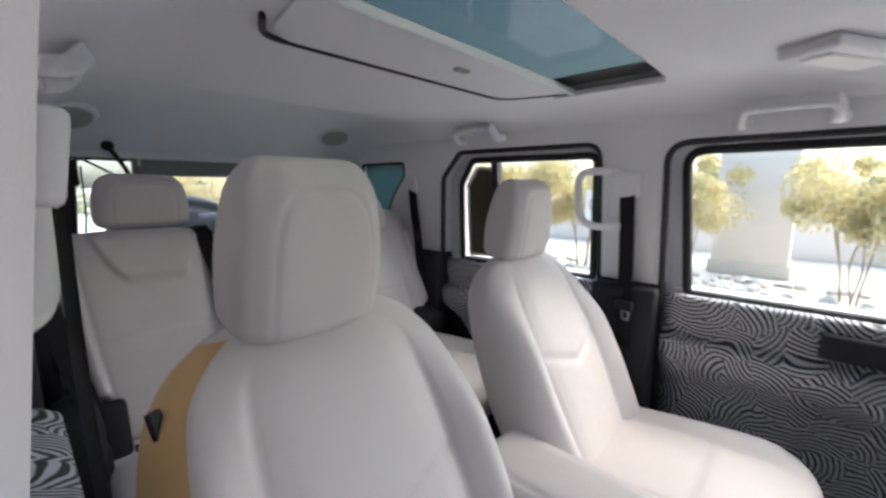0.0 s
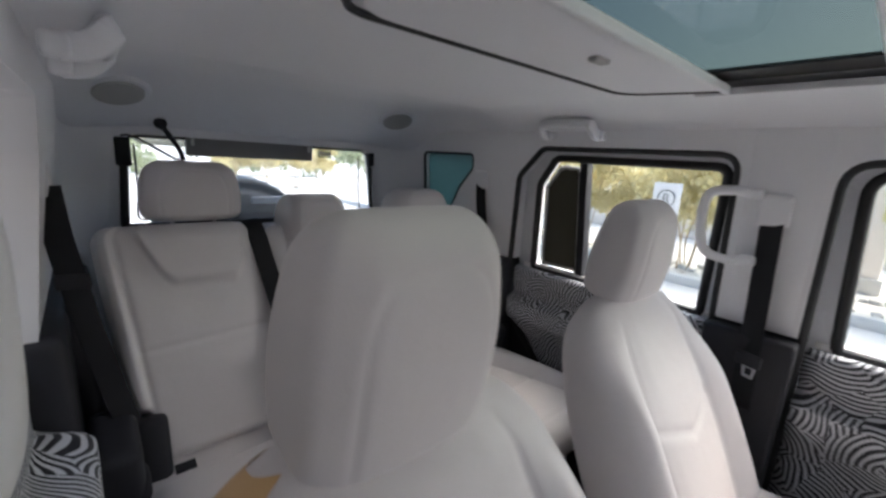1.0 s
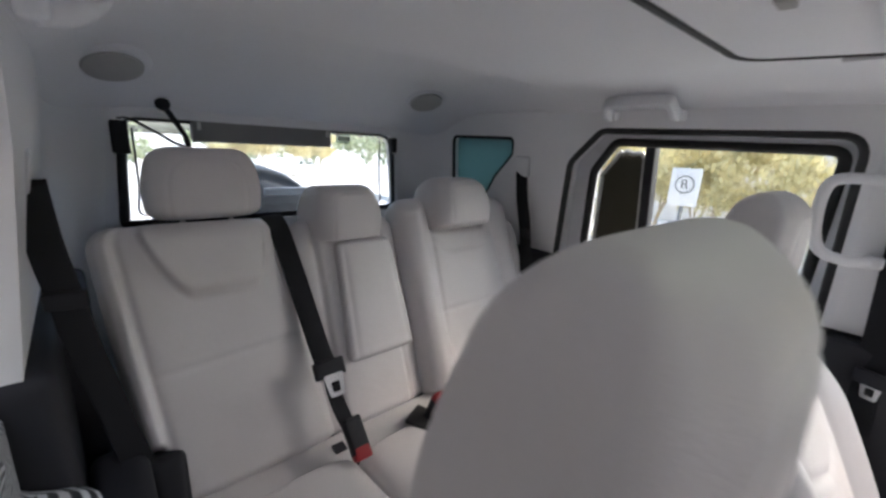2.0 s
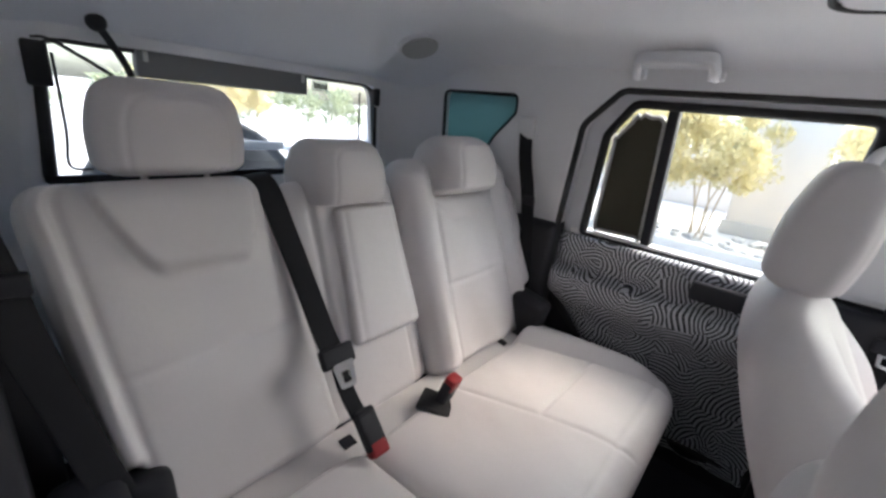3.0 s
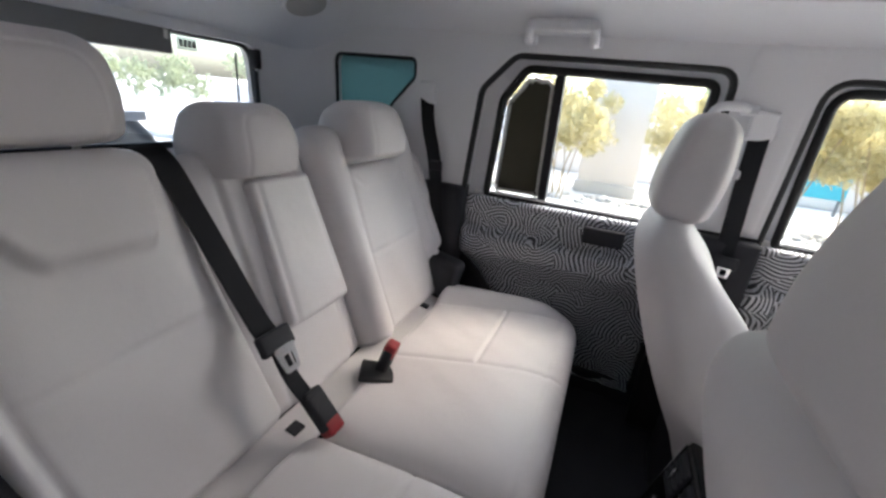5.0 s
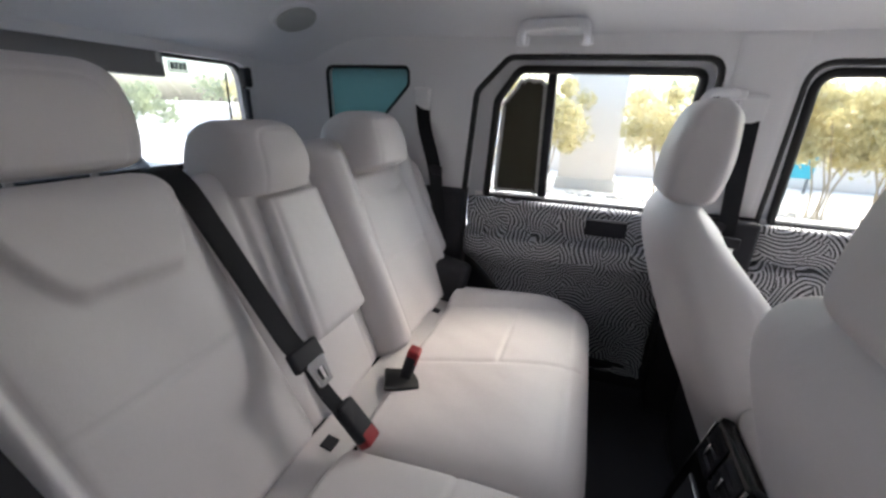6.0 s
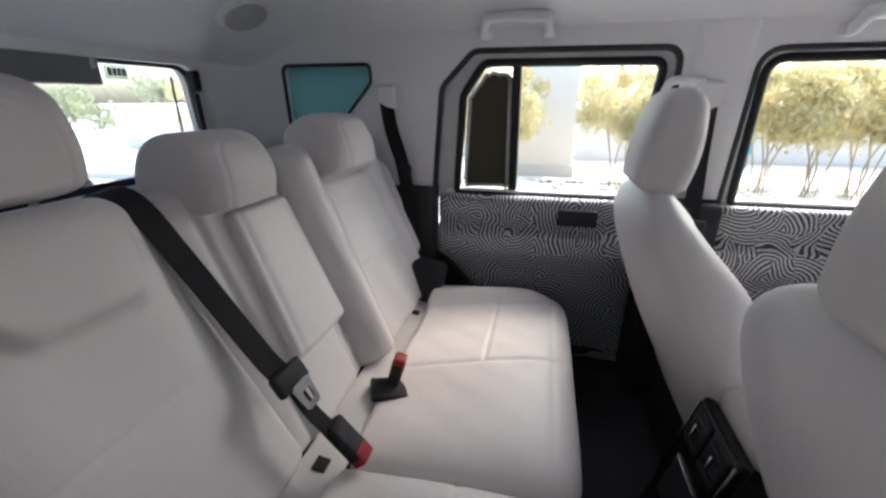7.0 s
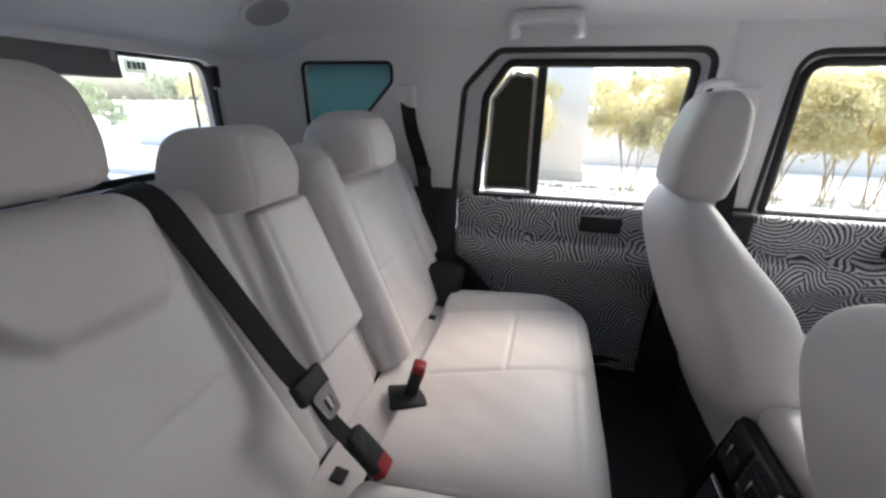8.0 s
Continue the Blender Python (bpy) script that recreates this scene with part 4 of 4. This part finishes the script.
def leaf_mat(name, color):
    """Thin leaves, each with its own tint, that let some light through."""
    m = mat(name, color, 0.6, 0, 0.35, 2.0, 30.0, 0.1)
    n, l = m.node_tree.nodes, m.node_tree.links
    tr, mx = n.new("ShaderNodeBsdfTranslucent"), n.new("ShaderNodeMixShader")
    tr.inputs["Color"].default_value = (*[min(1, c * 1.3) for c in color], 1)
    mx.inputs[0].default_value = 0.45
    l.new(n["Principled BSDF"].outputs[0], mx.inputs[1])
    l.new(tr.outputs[0], mx.inputs[2])
    l.new(mx.outputs[0], n["Material Output"].inputs["Surface"])
    return m


LEAF = leaf_mat("leaves", (0.57, 0.51, 0.30))
LEAF2 = leaf_mat("dark_leaves", (0.30, 0.33, 0.21))
BARK = mat("bark", (0.42, 0.33, 0.22), 0.9, 0, 0.25, 8.0, 60.0, 0.8)
PLASTER = mat("plaster", (0.78, 0.73, 0.69), 0.9, 0, 0.08, 0.8, 40.0, 0.3)
STONE = mat("white_stone", (0.6, 0.58, 0.55), 0.85, 0, 0.15, 3.0, 40.0, 0.6)
CYAN = mat("cyan_sheet", (0.05, 0.42, 0.55), 0.6, 0, 0.1, 3.0, 60.0, 0.2)


def leaves(n, size, blobs, seed):
    """Many small leaves scattered in uneven clumps (x, y, z, radius)."""
    rnd = random.Random(seed)
    vs, fs = [], []
    for k in range(n):
        bx, by_, bz, br = blobs[rnd.randrange(len(blobs))]
        d = Vector((rnd.gauss(0, 1), rnd.gauss(0, 1), rnd.gauss(0, 0.8))).normalized() * br * rnd.random() ** 0.45
        c = Vector((bx, by_, bz)) + d
        m = Euler((rnd.uniform(0, 6.3), rnd.uniform(0, 6.3), rnd.uniform(0, 6.3))).to_matrix()
        s = size * rnd.uniform(0.6, 1.4)
        i = len(vs)
        vs += [c + m @ Vector(q) for q in ((-s, 0, 0), (0, -s * 0.45, s * 0.15), (s, 0, 0), (0, s * 0.45, s * 0.15))]
        fs.append((i, i + 1, i + 2, i + 3))
    return vs, fs


def shrub_tree(seed):
    rnd = random.Random(seed)
    t = thing("hedge_tree", "slender clipped tree with yellow-green crown and bare stems", "tree", "row of hedge trees")
    for k in range(5):
        a = 6.28 * k / 5 + rnd.random()
        p = [(0.10 * math.cos(a), 0.10 * math.sin(a), 0), (0.14 * math.cos(a + 0.5), 0.14 * math.sin(a + 0.5), 0.5), (0.25 * math.cos(a), 0.25 * math.sin(a), 1.0), (0.40 * math.cos(a - 0.3), 0.40 * math.sin(a - 0.3), 1.6)]
        pts = smooth_path(p, 4)
        vs, fs = tube(pts, 0.013, False, 6)
        part("trunk", (vs, fs), BARK, t)
    blobs = [(rnd.uniform(-0.55, 0.55), rnd.uniform(-0.75, 0.75), rnd.uniform(1.02, 1.98), rnd.uniform(0.16, 0.36)) for k in range(26)]
    part("crown", leaves(5600, 0.044, blobs, seed), LEAF, t)
    return t


kinds = [shrub_tree(3), shrub_tree(8), shrub_tree(15)]
spots = [(7.3, y) for y in (-6.6, -5.8, -5.0, -4.2, -3.4, -2.6, -1.85, -1.1, -0.35, 1.75, 2.6, 3.5, 4.5, 5.6, 6.8, 8.0)] + [(x, 19.0) for x in (4.4, 5.6, 6.9, 8.2)]
rnd = random.Random(5)
for i, (x, y) in enumerate(spots):
    m = pose(x + rnd.uniform(-0.15, 0.15), y + rnd.uniform(-0.1, 0.1), 0, 0, 0, rnd.uniform(0, 360))
    if i < 3:
        kinds[i].matrix_basis = m
    else:
        copy_thing(kinds[i % 3], m)
pier = thing("gate_pier", "tall pale plastered gate pier beyond the hedge", "pier")
part("shaft", box(8.6, 9.2, 0.30, 1.45, 0, 3.4, 0.02), PLASTER, pier)
part("plinth", box(8.55, 9.25, 0.25, 1.5, 0, 0.25, 0.02), STONE, pier)
far_wall = part("garden_wall", box(11.6, 11.9, -14, 16, 0, 1.35, 0.03), PLASTER, None)
tagged(far_wall, "long low pale plastered garden wall", "wall", kind="structure")
for seed, x0, y0, dx, dy, n in ((21, 14.0, -14, 1.2, 32, 9000), (22, -9, 27.0, 30, 1.5, 7000)):
    r2 = random.Random(seed)
    blobs = [(x0 + r2.random() * dx, y0 + r2.random() * dy, r2.uniform(0.4, 2.2), r2.uniform(0.4, 0.8)) for k in range(90)]
    wood = part("far_trees", leaves(n, 0.16, blobs, seed), LEAF2, None)
    tagged(wood, "dark green trees in the distance", "trees", kind="stuff")
r3 = random.Random(9)
vs, fs = [], []
for k in range(260):
    bm = bmesh.new()
    bmesh.ops.create_icosphere(bm, subdivisions=1, radius=r3.uniform(0.04, 0.14))
    off = len(vs)
    base = Vector((r3.uniform(6.6, 8.0), r3.uniform(-7, 9), 0.03))
    vs += [base + Vector((v.co.x * r3.uniform(0.8, 1.3), v.co.y * r3.uniform(0.8, 1.3), v.co.z * 0.7)) for v in bm.verts]
    fs += [tuple(off + v.index for v in f.verts) for f in bm.faces]
    bm.free()
me = mesh_of("white_rocks", vs, fs, STONE, False)
obj("white_rocks", me, None, "white rocks scattered under the hedge", "rocks", "", "stuff")
# unseen wall, added only to keep light off the car's near side
DARKWALL = mat("shade_wall_dark", (0.08, 0.078, 0.076), 0.9, 0, 0.12, 0.8, 40.0, 0.3)
shade_wall = part("shade_wall", box(-1.75, -1.5, -7, 9, 0, 4.0, 0.02), DARKWALL, None)
tagged(shade_wall, "unseen dark wall added to shade the near side of the car", "wall", kind="structure")
kerb = part("kerb", box(6.3, 6.45, -14, 14, 0, 0.14, 0.015), STONE, None)
tagged(kerb, "pale stone kerb before the hedge", "kerb", kind="structure")
barrier = thing("barrier", "cyan sheeted barrier beyond the hedge", "barrier")
part("sheet", turned(box(-0.02, 0.02, -0.5, 0.5, 0.35, 0.95, 0.01), pose(10.6, -3.4, 0)), CYAN, barrier)
for dy in (-0.45, 0.45):
    part("post", turned(box(-0.025, 0.025, -0.025, 0.025, 0, 1.0, 0.004), pose(10.65, -3.4 + dy, 0)), GREY, barrier)
sign = thing("parking_sign", "white sign board with ringed letter on a post", "sign")
SIGN = mat("sign_white", (0.75, 0.74, 0.74), 0.5, 0, 0.04, 4.0, 80.0, 0.05)
m_sign = pose(4.6, 2.13, 1.36, 0, 0, 0)
part("board", turned(box(-0.006, 0.006, -0.155, 0.155, -0.21, 0.21, 0.004), m_sign), SIGN, sign)
part("post", turned(box(0.006, 0.045, -0.02, 0.02, -1.36, 0.2, 0.004), m_sign), GREY, sign)
ring_pts = [(4.592, 2.13 + 0.095 * math.cos(a * math.pi / 20), 1.39 + 0.095 * math.sin(a * math.pi / 20)) for a in range(40)]
part("ring", tube(ring_pts, 0.007, True), GREY, sign, "grey ring")
letter = bpy.data.curves.new("letter", "FONT")
letter.body, letter.size, letter.extrude, letter.align_x, letter.align_y = "R", 0.15, 0.002, "CENTER", "CENTER"
letter.materials.append(GREY)
lt = new("letter", letter)
lt.parent = sign
lt.matrix_basis = Matrix.Translation((4.591, 2.13, 1.39)) @ Matrix(((0, 0, -1, 0), (-1, 0, 0, 0), (0, 1, 0, 0), (0, 0, 0, 1)))
